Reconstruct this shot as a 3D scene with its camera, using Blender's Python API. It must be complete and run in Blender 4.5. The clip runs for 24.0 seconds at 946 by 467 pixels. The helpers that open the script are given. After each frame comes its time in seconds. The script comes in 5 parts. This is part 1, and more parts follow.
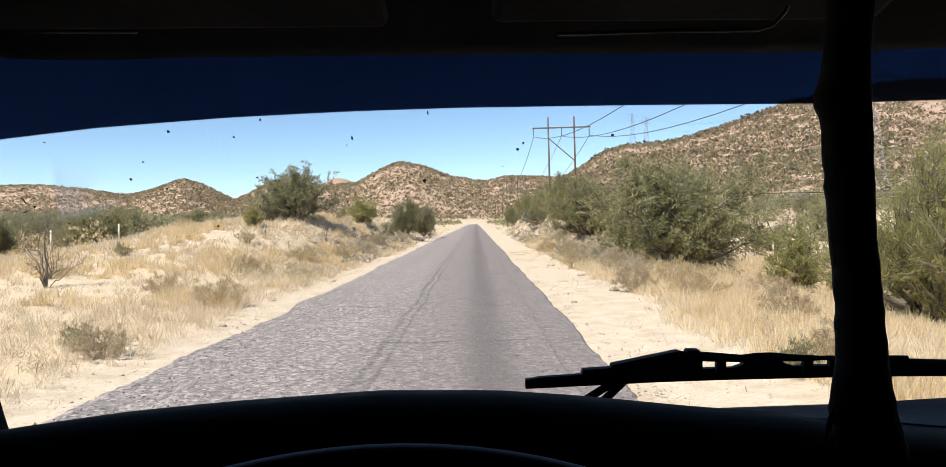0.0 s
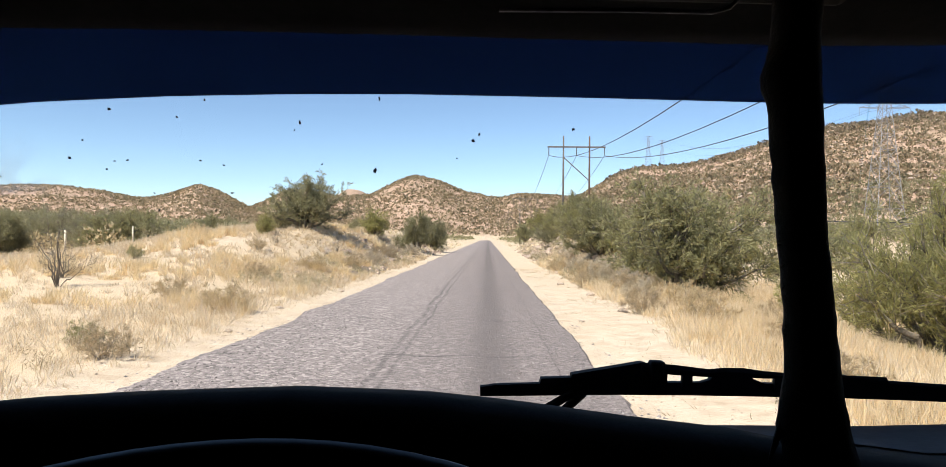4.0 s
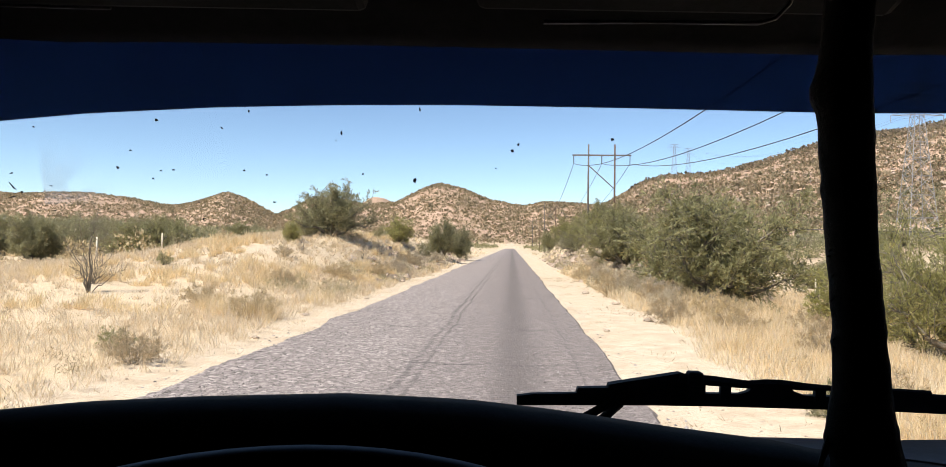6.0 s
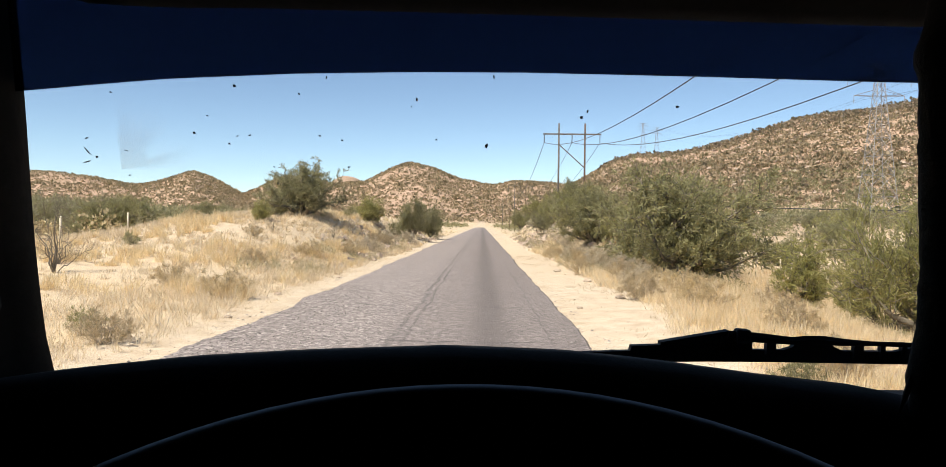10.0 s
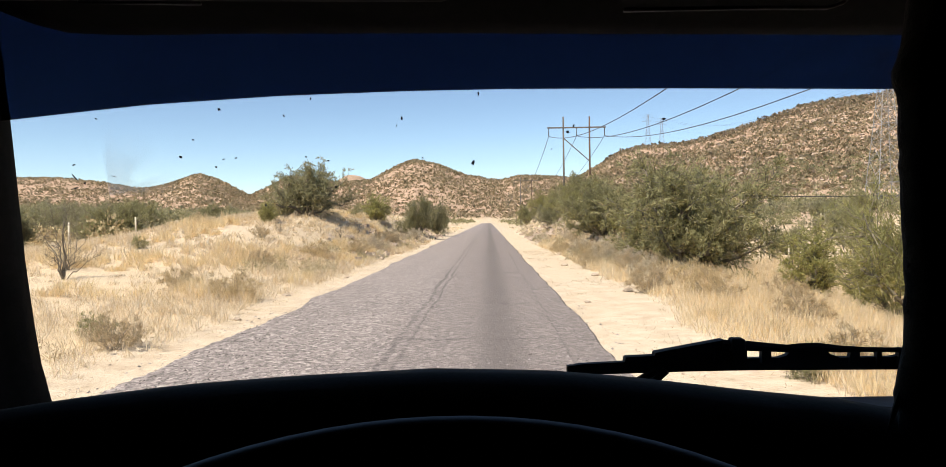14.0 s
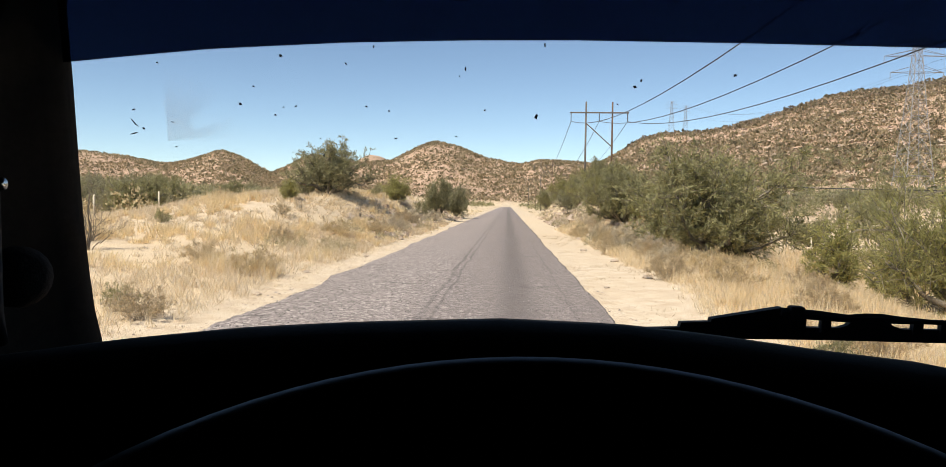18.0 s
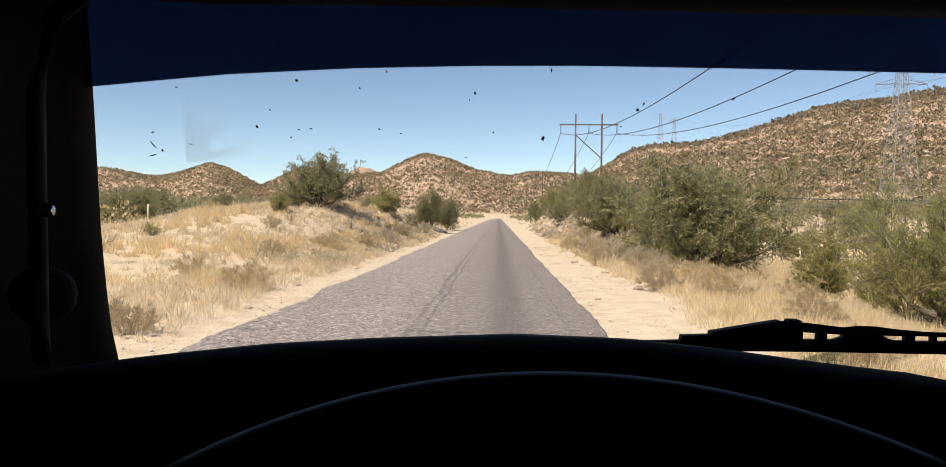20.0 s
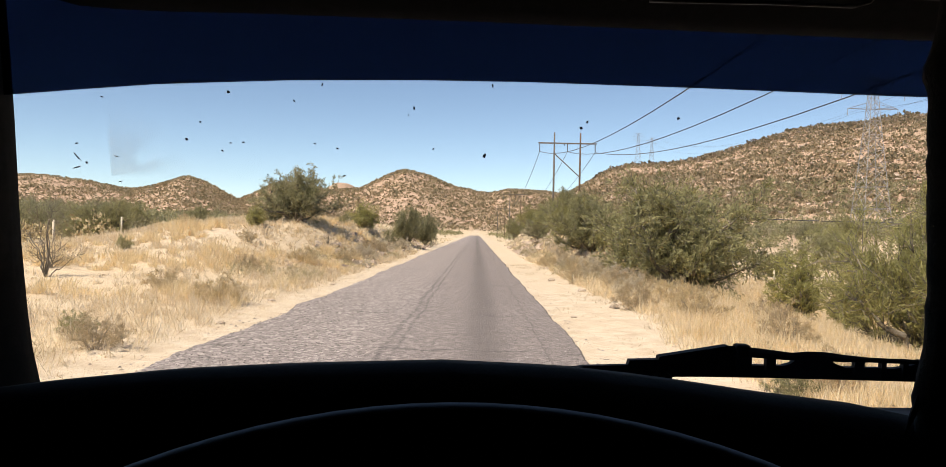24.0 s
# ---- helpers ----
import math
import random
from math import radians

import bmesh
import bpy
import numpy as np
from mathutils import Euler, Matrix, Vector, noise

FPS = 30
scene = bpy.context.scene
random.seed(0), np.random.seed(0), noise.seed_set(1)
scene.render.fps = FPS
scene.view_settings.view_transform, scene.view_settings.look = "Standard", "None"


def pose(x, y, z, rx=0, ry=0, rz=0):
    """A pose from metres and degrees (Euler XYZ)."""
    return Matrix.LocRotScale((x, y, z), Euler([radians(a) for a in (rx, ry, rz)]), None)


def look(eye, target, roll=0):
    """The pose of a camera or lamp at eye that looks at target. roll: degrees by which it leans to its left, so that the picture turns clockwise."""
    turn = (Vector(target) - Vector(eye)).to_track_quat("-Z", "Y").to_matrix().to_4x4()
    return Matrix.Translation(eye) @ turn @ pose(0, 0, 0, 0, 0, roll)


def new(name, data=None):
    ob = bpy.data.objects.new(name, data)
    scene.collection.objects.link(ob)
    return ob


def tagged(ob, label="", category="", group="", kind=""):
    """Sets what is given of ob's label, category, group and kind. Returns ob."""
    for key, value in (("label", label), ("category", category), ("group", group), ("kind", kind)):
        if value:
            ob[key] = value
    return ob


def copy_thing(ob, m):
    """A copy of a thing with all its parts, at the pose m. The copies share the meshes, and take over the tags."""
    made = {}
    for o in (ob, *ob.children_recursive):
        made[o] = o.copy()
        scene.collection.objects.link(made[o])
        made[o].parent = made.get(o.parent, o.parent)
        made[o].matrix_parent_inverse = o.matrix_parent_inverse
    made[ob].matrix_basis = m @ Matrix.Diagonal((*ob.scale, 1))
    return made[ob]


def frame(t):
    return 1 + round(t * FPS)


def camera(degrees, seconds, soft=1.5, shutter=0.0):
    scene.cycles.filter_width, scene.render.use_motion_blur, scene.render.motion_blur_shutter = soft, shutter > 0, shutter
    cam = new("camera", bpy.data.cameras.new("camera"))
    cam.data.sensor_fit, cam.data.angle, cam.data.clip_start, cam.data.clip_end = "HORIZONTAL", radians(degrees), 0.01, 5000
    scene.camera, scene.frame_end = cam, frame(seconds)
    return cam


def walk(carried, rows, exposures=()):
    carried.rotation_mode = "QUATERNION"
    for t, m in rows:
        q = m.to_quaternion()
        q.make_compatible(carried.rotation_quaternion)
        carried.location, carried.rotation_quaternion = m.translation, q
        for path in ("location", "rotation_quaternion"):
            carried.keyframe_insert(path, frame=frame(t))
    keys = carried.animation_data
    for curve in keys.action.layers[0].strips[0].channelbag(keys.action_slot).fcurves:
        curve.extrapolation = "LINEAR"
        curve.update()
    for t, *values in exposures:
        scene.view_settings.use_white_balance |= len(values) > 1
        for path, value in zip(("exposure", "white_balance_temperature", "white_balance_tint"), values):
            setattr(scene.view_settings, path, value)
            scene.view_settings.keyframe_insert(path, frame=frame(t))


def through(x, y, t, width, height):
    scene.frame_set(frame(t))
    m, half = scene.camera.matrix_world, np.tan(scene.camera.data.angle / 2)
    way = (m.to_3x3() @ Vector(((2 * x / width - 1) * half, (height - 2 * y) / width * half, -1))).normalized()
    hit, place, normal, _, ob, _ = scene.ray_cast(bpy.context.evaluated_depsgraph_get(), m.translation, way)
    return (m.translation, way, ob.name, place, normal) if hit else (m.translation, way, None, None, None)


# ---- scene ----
# ------------------------------------------------------------------ camera and its walk
# The eye is in the driver's place of a parked truck cab, 2.1 m over a straight rural road.
EYE = 2.1
cam = camera(66.0, 24.0, soft=0.8)
walk(cam, [
    (0, pose(0.0362, -0.0029, 2.1161, 89.03, 1.68, 0.18)),
    (0.5, pose(0.0338, 0.0297, 2.1061, 89.04, 1.37, 0.43)),
    (1, pose(0.0676, 0.0304, 2.1063, 89.11, 0.94, 0.60)),
    (1.5, pose(0.0846, 0.0248, 2.1173, 89.16, 0.68, 0.25)),
    (2, pose(0.0848, 0.0219, 2.1098, 89.30, 0.59, 0.41)),
    (2.5, pose(0.1093, 0.0217, 2.1109, 89.11, 0.27, 1.02)),
    (4.5, pose(0.0816, 0.0384, 2.0915, 90.62, -1.00, 1.51)),
    (5, pose(0.0678, 0.0116, 2.1034, 90.71, -1.42, 3.21)),
    (5.5, pose(0.0864, 0.0324, 2.0962, 90.92, -1.19, 3.40)),
    (6, pose(0.0823, 0.0308, 2.0956, 90.91, -0.73, 3.06)),
    (6.5, pose(0.0835, 0.0214, 2.1085, 91.15, -0.57, 2.71)),
    (7, pose(0.0537, 0.0171, 2.0922, 91.50, -0.66, 2.55)),
    (7.5, pose(0.0666, 0.0153, 2.1030, 91.47, -0.79, 2.79)),
    (8, pose(0.0116, 0.0046, 2.0976, 91.66, -1.03, 3.43)),
    (8.5, pose(-0.0161, 0.0126, 2.0550, 91.12, -1.10, 4.06)),
    (9, pose(-0.0223, -0.0011, 2.0770, 90.17, -0.78, 3.64)),
    (9.5, pose(-0.0169, -0.0028, 2.0757, 89.64, -0.73, 0.81)),
    (11.5, pose(-0.0291, -0.0012, 2.0902, 88.81, -0.29, 0.75)),
    (12, pose(-0.0283, 0.0040, 2.0845, 88.94, 0.42, 0.83)),
    (12.5, pose(-0.0597, -0.0007, 2.0922, 89.25, 0.13, 1.56)),
    (13, pose(-0.0593, -0.0043, 2.0674, 89.54, -0.32, 1.77)),
    (13.5, pose(-0.0245, -0.0009, 2.0910, 89.22, 0.04, 2.00)),
    (14, pose(0.0000, -0.0000, 2.0999, 88.96, 0.81, 1.22)),
    (14.5, pose(-0.0189, -0.0073, 2.0887, 88.73, 0.74, 1.09)),
    (15, pose(-0.0354, 0.0030, 2.0737, 88.51, 0.71, 1.01)),
    (15.5, pose(-0.0579, -0.0080, 2.0671, 88.57, 0.03, 1.25)),
    (16, pose(-0.0490, 0.0005, 2.0817, 88.60, -0.43, 1.44)),
    (16.5, pose(-0.0396, 0.0136, 2.0743, 88.26, -0.69, 1.79)),
    (17, pose(-0.0427, 0.0105, 2.0845, 87.90, -0.71, 2.14)),
    (17.5, pose(-0.0540, 0.0189, 2.0696, 87.78, -0.97, 2.45)),
    (18, pose(-0.0424, 0.0101, 2.0710, 87.63, -0.75, 2.73)),
    (18.5, pose(-0.0404, -0.0070, 2.0718, 87.62, -0.72, 2.69)),
    (20.5, pose(-0.0651, -0.0169, 2.0789, 89.02, -0.56, 1.59)),
    (21, pose(-0.0499, -0.0163, 2.0742, 89.37, -0.67, 1.27)),
    (21.5, pose(-0.0623, -0.0137, 2.0844, 89.64, -0.77, 1.26)),
    (22, pose(-0.0541, -0.0032, 2.0808, 89.91, -0.90, 1.24)),
    (22.5, pose(-0.0564, 0.0030, 2.0639, 89.80, -0.89, 1.14)),
    (23, pose(-0.0417, 0.0055, 2.0670, 89.70, -0.88, 1.03)),
    (23.5, pose(-0.0340, 0.0095, 2.0759, 89.81, -1.12, 0.66)),
    (24, pose(-0.0212, 0.0106, 2.0811, 89.92, -1.21, 0.29)),
], exposures=[(0, 0.76, 6330, 7), (2, 0.76, 6330, 7), (5, 0.83, 6540, 9), (8, 0.82, 6590, 9), (8.5, 0.66, 6560, 6), (9, 0.64, 6840, 8), (9.5, 0.76, 6890, 8), (11.5, 0.63, 6840, 7), (12, 0.61, 6790, 7),
                (13, 0.59, 6740, 6), (14, 0.76, 6890, 9), (16, 0.72, 6990, 9), (18, 0.64, 6940, 8), (21, 0.58, 7190, 11), (24, 0.68, 7190, 11)])

# ------------------------------------------------------------------ sky, sun, exposure
SUN_EL, SUN_AZ = radians(52), radians(-138)      # azimuth from +y, clockwise: the sun stands behind and to the left
sky = bpy.data.worlds.new("sky")
scene.world = sky
sky.use_nodes = True
nt = sky.node_tree
tex = nt.nodes.new("ShaderNodeTexSky")
tex.sky_type, tex.sun_disc = "NISHITA", False
tex.sun_elevation, tex.sun_rotation = SUN_EL, SUN_AZ
tex.altitude, tex.air_density, tex.dust_density, tex.ozone_density = 2200, 0.85, 0.0, 0.8
nt.links.new(tex.outputs[0], nt.nodes["Background"].inputs[0])
nt.nodes["Background"].inputs[1].default_value = 0.107
sun = new("sun", bpy.data.lights.new("sun", "SUN"))
sun.data.energy, sun.data.angle, sun.data.color = 5.0, radians(0.55), (1.0, 0.885, 0.77)
to_sun = Vector((math.sin(SUN_AZ) * math.cos(SUN_EL), math.cos(SUN_AZ) * math.cos(SUN_EL), math.sin(SUN_EL)))
sun.matrix_world = look(to_sun * 60, (0, 0, 0))


# ------------------------------------------------------------------ materials
def links(mat):
    n = mat.node_tree.nodes
    return n, mat.node_tree.links, n["Principled BSDF"]


def noise_node(n, l, scale, detail=4.0, rough=0.55, coord=None):
    t = n.new("ShaderNodeTexNoise")
    t.inputs["Scale"].default_value, t.inputs["Detail"].default_value, t.inputs["Roughness"].default_value = scale, detail, rough
    if coord is not None:
        l.new(coord, t.inputs["Vector"])
    return t


def ramp(n, l, src, stops):
    r = n.new("ShaderNodeValToRGB")
    el = r.color_ramp.elements
    while len(el) < len(stops):
        el.new(0.5)
    for e, (p, c) in zip(el, stops):
        e.position, e.color = p, (*c, 1)
    l.new(src, r.inputs[0])
    return r


def mixed(n, l, fac, a, b, blend="MIX"):
    m = n.new("ShaderNodeMix")
    m.data_type, m.blend_type = "RGBA", blend
    for sock, v in ((m.inputs[0], fac), (m.inputs[6], a), (m.inputs[7], b)):
        if isinstance(v, (int, float)):
            sock.default_value = v
        elif isinstance(v, tuple):
            sock.default_value = (*v, 1)
        else:
            l.new(v, sock)
    return m.outputs[2]


def maths(n, l, op, a, b=0.0, c=None):
    m = n.new("ShaderNodeMath")
    m.operation = op
    for i, v in enumerate((a, b) if c is None else (a, b, c)):
        if isinstance(v, (int, float)):
            m.inputs[i].default_value = v
        else:
            l.new(v, m.inputs[i])
    return m.outputs[0]


def surface(name, dark, light, scale, rough=0.85, fine=8.0, bump=0.3, depth=0.01, metal=0.0, spec=0.3):
    """A material whose colour wanders between two tones at a coarse and a fine scale, with relief."""
    mat = bpy.data.materials.new(name)
    mat.use_nodes = True
    n, l, b = links(mat)
    co = n.new("ShaderNodeTexCoord").outputs["Object"]
    big = noise_node(n, l, scale, 5, 0.6, co)
    small = noise_node(n, l, scale * fine, 4, 0.65, co)
    both = maths(n, l, "ADD", maths(n, l, "MULTIPLY", big.outputs[0], 0.55), maths(n, l, "MULTIPLY", small.outputs[0], 0.45))
    l.new(ramp(n, l, both, [(0.36, dark), (0.64, light)]).outputs[0], b.inputs["Base Color"])
    b.inputs["Roughness"].default_value, b.inputs["Metallic"].default_value = rough, metal
    b.inputs["Specular IOR Level"].default_value = spec
    if bump:
        bp = n.new("ShaderNodeBump")
        bp.inputs["Strength"].default_value, bp.inputs["Distance"].default_value = bump, depth
        l.new(small.outputs[0], bp.inputs["Height"])
        l.new(bp.outputs[0], b.inputs["Normal"])
    return mat


def leafy(name, tones, rough=0.6, through=0.25):
    """Leaves or blades: each piece takes one of the tones; some light comes through."""
    mat = bpy.data.materials.new(name)
    mat.use_nodes = True
    n, l, b = links(mat)
    geo = n.new("ShaderNodeNewGeometry")
    r = ramp(n, l, geo.outputs["Random Per Island"], [(i / (len(tones) - 1), c) for i, c in enumerate(tones)])
    info = n.new("ShaderNodeObjectInfo")
    tint = ramp(n, l, info.outputs["Random"], [(0, (0.85, 0.85, 0.85)), (1, (1.1, 1.1, 1.0))])
    col = mixed(n, l, 1.0, r.outputs[0], tint.outputs[0], "MULTIPLY")
    l.new(col, b.inputs["Base Color"])
    b.inputs["Roughness"].default_value, b.inputs["Specular IOR Level"].default_value = rough, 0.2
    tr = n.new("ShaderNodeBsdfTranslucent")
    l.new(col, tr.inputs[0])
    mx = n.new("ShaderNodeMixShader")
    mx.inputs[0].default_value = through
    l.new(b.outputs[0], mx.inputs[1])
    l.new(tr.outputs[0], mx.inputs[2])
    l.new(mx.outputs[0], n["Material Output"].inputs[0])
    return mat


def ground_material():
    """Pale sand, straw litter and stony reddish hill soil; the attributes grass and hill say where which one lies."""
    mat = bpy.data.materials.new("desert_ground")
    mat.use_nodes = True
    n, l, b = links(mat)
    co = n.new("ShaderNodeTexCoord").outputs["Object"]
    wide = noise_node(n, l, 0.16, 5, 0.6, co)
    mid = noise_node(n, l, 1.7, 5, 0.65, co)
    grain = noise_node(n, l, 22.0, 4, 0.7, co)
    sand = ramp(n, l, mid.outputs[0], [(0.3, (0.477, 0.386, 0.285)), (0.55, (0.588, 0.496, 0.388)), (0.75, (0.643, 0.560, 0.460))])
    speck = ramp(n, l, grain.outputs[0], [(0.33, (0.62, 0.58, 0.54)), (0.46, (1, 1, 1)), (1.0, (1.06, 1.06, 1.06))])
    blotch = ramp(n, l, wide.outputs[0], [(0.40, (1.0, 1.0, 1.0)), (0.62, (0.97, 0.95, 0.92))])
    sand_c = mixed(n, l, 1.0, mixed(n, l, 1.0, sand.outputs[0], speck.outputs[0], "MULTIPLY"), blotch.outputs[0], "MULTIPLY")
    straw = ramp(n, l, grain.outputs[0], [(0.3, (0.425, 0.327, 0.212)), (0.55, (0.584, 0.464, 0.317)), (0.8, (0.642, 0.530, 0.379))])
    at = n.new("ShaderNodeAttribute")
    at.attribute_name = "grass"
    patch = maths(n, l, "ADD", maths(n, l, "MULTIPLY", at.outputs["Fac"], 1.4), maths(n, l, "MULTIPLY", maths(n, l, "SUBTRACT", mid.outputs[0], 0.62), 2.2))
    patch_c = n.new("ShaderNodeClamp")
    l.new(patch, patch_c.inputs[0])
    low = mixed(n, l, patch_c.outputs[0], sand_c, straw.outputs[0])
    # hill soil: stony, from dry reddish brown to pale buff, with low scrub cover
    hw = noise_node(n, l, 0.02, 4, 0.6, co)
    hs = noise_node(n, l, 0.17, 5, 0.75, co)
    soil = ramp(n, l, hs.outputs[0], [(0.30, (0.25, 0.168, 0.122)), (0.44, (0.37, 0.257, 0.19)), (0.58, (0.48, 0.347, 0.265)), (0.75, (0.59, 0.455, 0.362))])
    scrub = ramp(n, l, hw.outputs[0], [(0.46, (0, 0, 0)), (0.70, (0.45, 0.45, 0.45))])
    soil_c = mixed(n, l, scrub.outputs[0], soil.outputs[0], (0.24, 0.20, 0.12))
    ah = n.new("ShaderNodeAttribute")
    ah.attribute_name = "hill"
    l.new(mixed(n, l, ah.outputs["Fac"], low, soil_c), b.inputs["Base Color"])
    b.inputs["Roughness"].default_value, b.inputs["Specular IOR Level"].default_value = 0.95, 0.1
    bp = n.new("ShaderNodeBump")
    bp.inputs["Strength"].default_value, bp.inputs["Distance"].default_value = 0.35, 0.04
    l.new(mid.outputs[0], bp.inputs["Height"])
    b2 = n.new("ShaderNodeBump")
    b2.inputs["Strength"].default_value, b2.inputs["Distance"].default_value = 0.5, 0.015
    l.new(grain.outputs[0], b2.inputs["Height"])
    l.new(bp.outputs[0], b2.inputs["Normal"])
    l.new(b2.outputs[0], b.inputs["Normal"])
    return mat


def road_material():
    """Weathered chip-seal: coarse pale chippings, a bled dark strip in the lane, worn seam in the middle."""
    mat = bpy.data.materials.new("chip_seal")
    mat.use_nodes = True
    n, l, b = links(mat)
    co = n.new("ShaderNodeTexCoord").outputs["Object"]
    sep = n.new("ShaderNodeSeparateXYZ")
    l.new(co, sep.inputs[0])
    mp = n.new("ShaderNodeMapping")
    mp.inputs["Scale"].default_value = (1, 0.12, 1)
    l.new(co, mp.inputs["Vector"])
    chips = n.new("ShaderNodeTexVoronoi")
    chips.inputs["Scale"].default_value = 34
    l.new(co, chips.inputs["Vector"])
    lumps = noise_node(n, l, 9.0, 5, 0.75, co)
    wear = noise_node(n, l, 1.1, 4, 0.6, mp.outputs[0])
    wob = noise_node(n, l, 0.35, 3, 0.6, co)
    chunk = noise_node(n, l, 13.0, 3, 0.6, co)
    clods = n.new("ShaderNodeTexVoronoi")
    clods.inputs["Scale"].default_value = 15
    l.new(co, clods.inputs["Vector"])
    stone = ramp(n, l, chips.outputs["Color"], [(0.0, (0.08, 0.072, 0.072)), (0.5, (0.25, 0.226, 0.224)), (1.0, (0.60, 0.55, 0.54))])
    big = ramp(n, l, clods.outputs["Color"], [(0.0, (0.035, 0.032, 0.032)), (0.38, (0.175, 0.158, 0.157)), (0.60, (0.31, 0.282, 0.278)), (1.0, (0.86, 0.79, 0.77))])
    col = mixed(n, l, 0.68, stone.outputs[0], big.outputs[0])
    col = mixed(n, l, 0.25, col, ramp(n, l, chunk.outputs[0], [(0.35, (0.06, 0.055, 0.055)), (0.5, (0.215, 0.196, 0.194)), (0.65, (0.44, 0.405, 0.40))]).outputs[0])
    col = mixed(n, l, 0.15, col, ramp(n, l, lumps.outputs[0], [(0.3, (0.14, 0.128, 0.127)), (0.7, (0.30, 0.275, 0.272))]).outputs[0])
    # bled strip between the wheel paths of the lane
    d = maths(n, l, "ABSOLUTE", maths(n, l, "SUBTRACT", sep.outputs[0], maths(n, l, "MULTIPLY_ADD", wob.outputs[0], 0.18, 0.10)))
    strip = n.new("ShaderNodeMapRange")
    strip.interpolation_type = "SMOOTHSTEP"
    for i, v in ((1, 0.08), (2, 0.62), (3, 0.84), (4, 0.0)):
        strip.inputs[i].default_value = v
    l.new(d, strip.inputs[0])
    fac = maths(n, l, "MULTIPLY", strip.outputs[0], maths(n, l, "MULTIPLY_ADD", wear.outputs[0], 0.7, 0.5))
    col = mixed(n, l, fac, col, (0.088, 0.080, 0.079))
    # the travelled lane is smoother and a little darker than the other one
    lane = n.new("ShaderNodeMapRange")
    for i, v in ((1, -2.6), (2, -0.4), (3, 0.0), (4, 0.55)):
        lane.inputs[i].default_value = v
    l.new(sep.outputs[0], lane.inputs[0])
    col = mixed(n, l, lane.outputs[0], col, (0.165, 0.148, 0.147))
    # seam: two wandering dark cracks
    for x0, wdt in ((-1.62, 0.022), (-1.40, 0.014), (1.25, 0.006), (-3.1, 0.004)):
        c = maths(n, l, "ABSOLUTE", maths(n, l, "SUBTRACT", sep.outputs[0], maths(n, l, "MULTIPLY_ADD", maths(n, l, "SUBTRACT", lumps.outputs[0], 0.5), 0.10, maths(n, l, "MULTIPLY_ADD", maths(n, l, "SUBTRACT", wob.outputs[0], 0.5), 0.3, x0))))
        k = n.new("ShaderNodeMapRange")
        for i, v in ((1, wdt), (2, wdt * 4.0), (3, 0.72), (4, 0.0)):
            k.inputs[i].default_value = v
        l.new(c, k.inputs[0])
        col = mixed(n, l, maths(n, l, "MULTIPLY", k.outputs[0], wear.outputs[0]), col, (0.05, 0.047, 0.05))
    # ragged cracks across the lanes
    for every, shift, wdt in ((5.3, 0.7, 0.020), (8.9, 3.1, 0.03)):
        run = maths(n, l, "MULTIPLY_ADD", lumps.outputs[0], 0.55, maths(n, l, "MULTIPLY_ADD", wob.outputs[0], 3.4, maths(n, l, "ADD", sep.outputs[1], shift)))
        c = maths(n, l, "PINGPONG", run, every)
        k = n.new("ShaderNodeMapRange")
        for i, v in ((1, wdt), (2, wdt * 4.5), (3, 0.8), (4, 0.0)):
            k.inputs[i].default_value = v
        l.new(c, k.inputs[0])
        some = n.new("ShaderNodeMapRange")
        for i, v in ((1, 0.46), (2, 0.60), (3, 0.0), (4, 1.0)):
            some.inputs[i].default_value = v
        l.new(noise_node(n, l, 0.55, 3, 0.6, co).outputs[0], some.inputs[0])
        col = mixed(n, l, maths(n, l, "MULTIPLY", k.outputs[0], some.outputs[0]), col, (0.05, 0.047, 0.05))
    l.new(mixed(n, l, 1.0, col, (1.02, 0.97, 0.935), "MULTIPLY"), b.inputs["Base Color"])
    b.inputs["Roughness"].default_value, b.inputs["Specular IOR Level"].default_value = 0.8, 0.3
    bp = n.new("ShaderNodeBump")
    bp.inputs["Strength"].default_value, bp.inputs["Distance"].default_value = 0.9, 0.03
    l.new(chunk.outputs[0], bp.inputs["Height"])
    b2 = n.new("ShaderNodeBump")
    b2.inputs["Strength"].default_value, b2.inputs["Distance"].default_value = 0.6, 0.03
    l.new(lumps.outputs[0], b2.inputs["Height"])
    l.new(bp.outputs[0], b2.inputs["Normal"])
    l.new(b2.outputs[0], b.inputs["Normal"])
    return mat


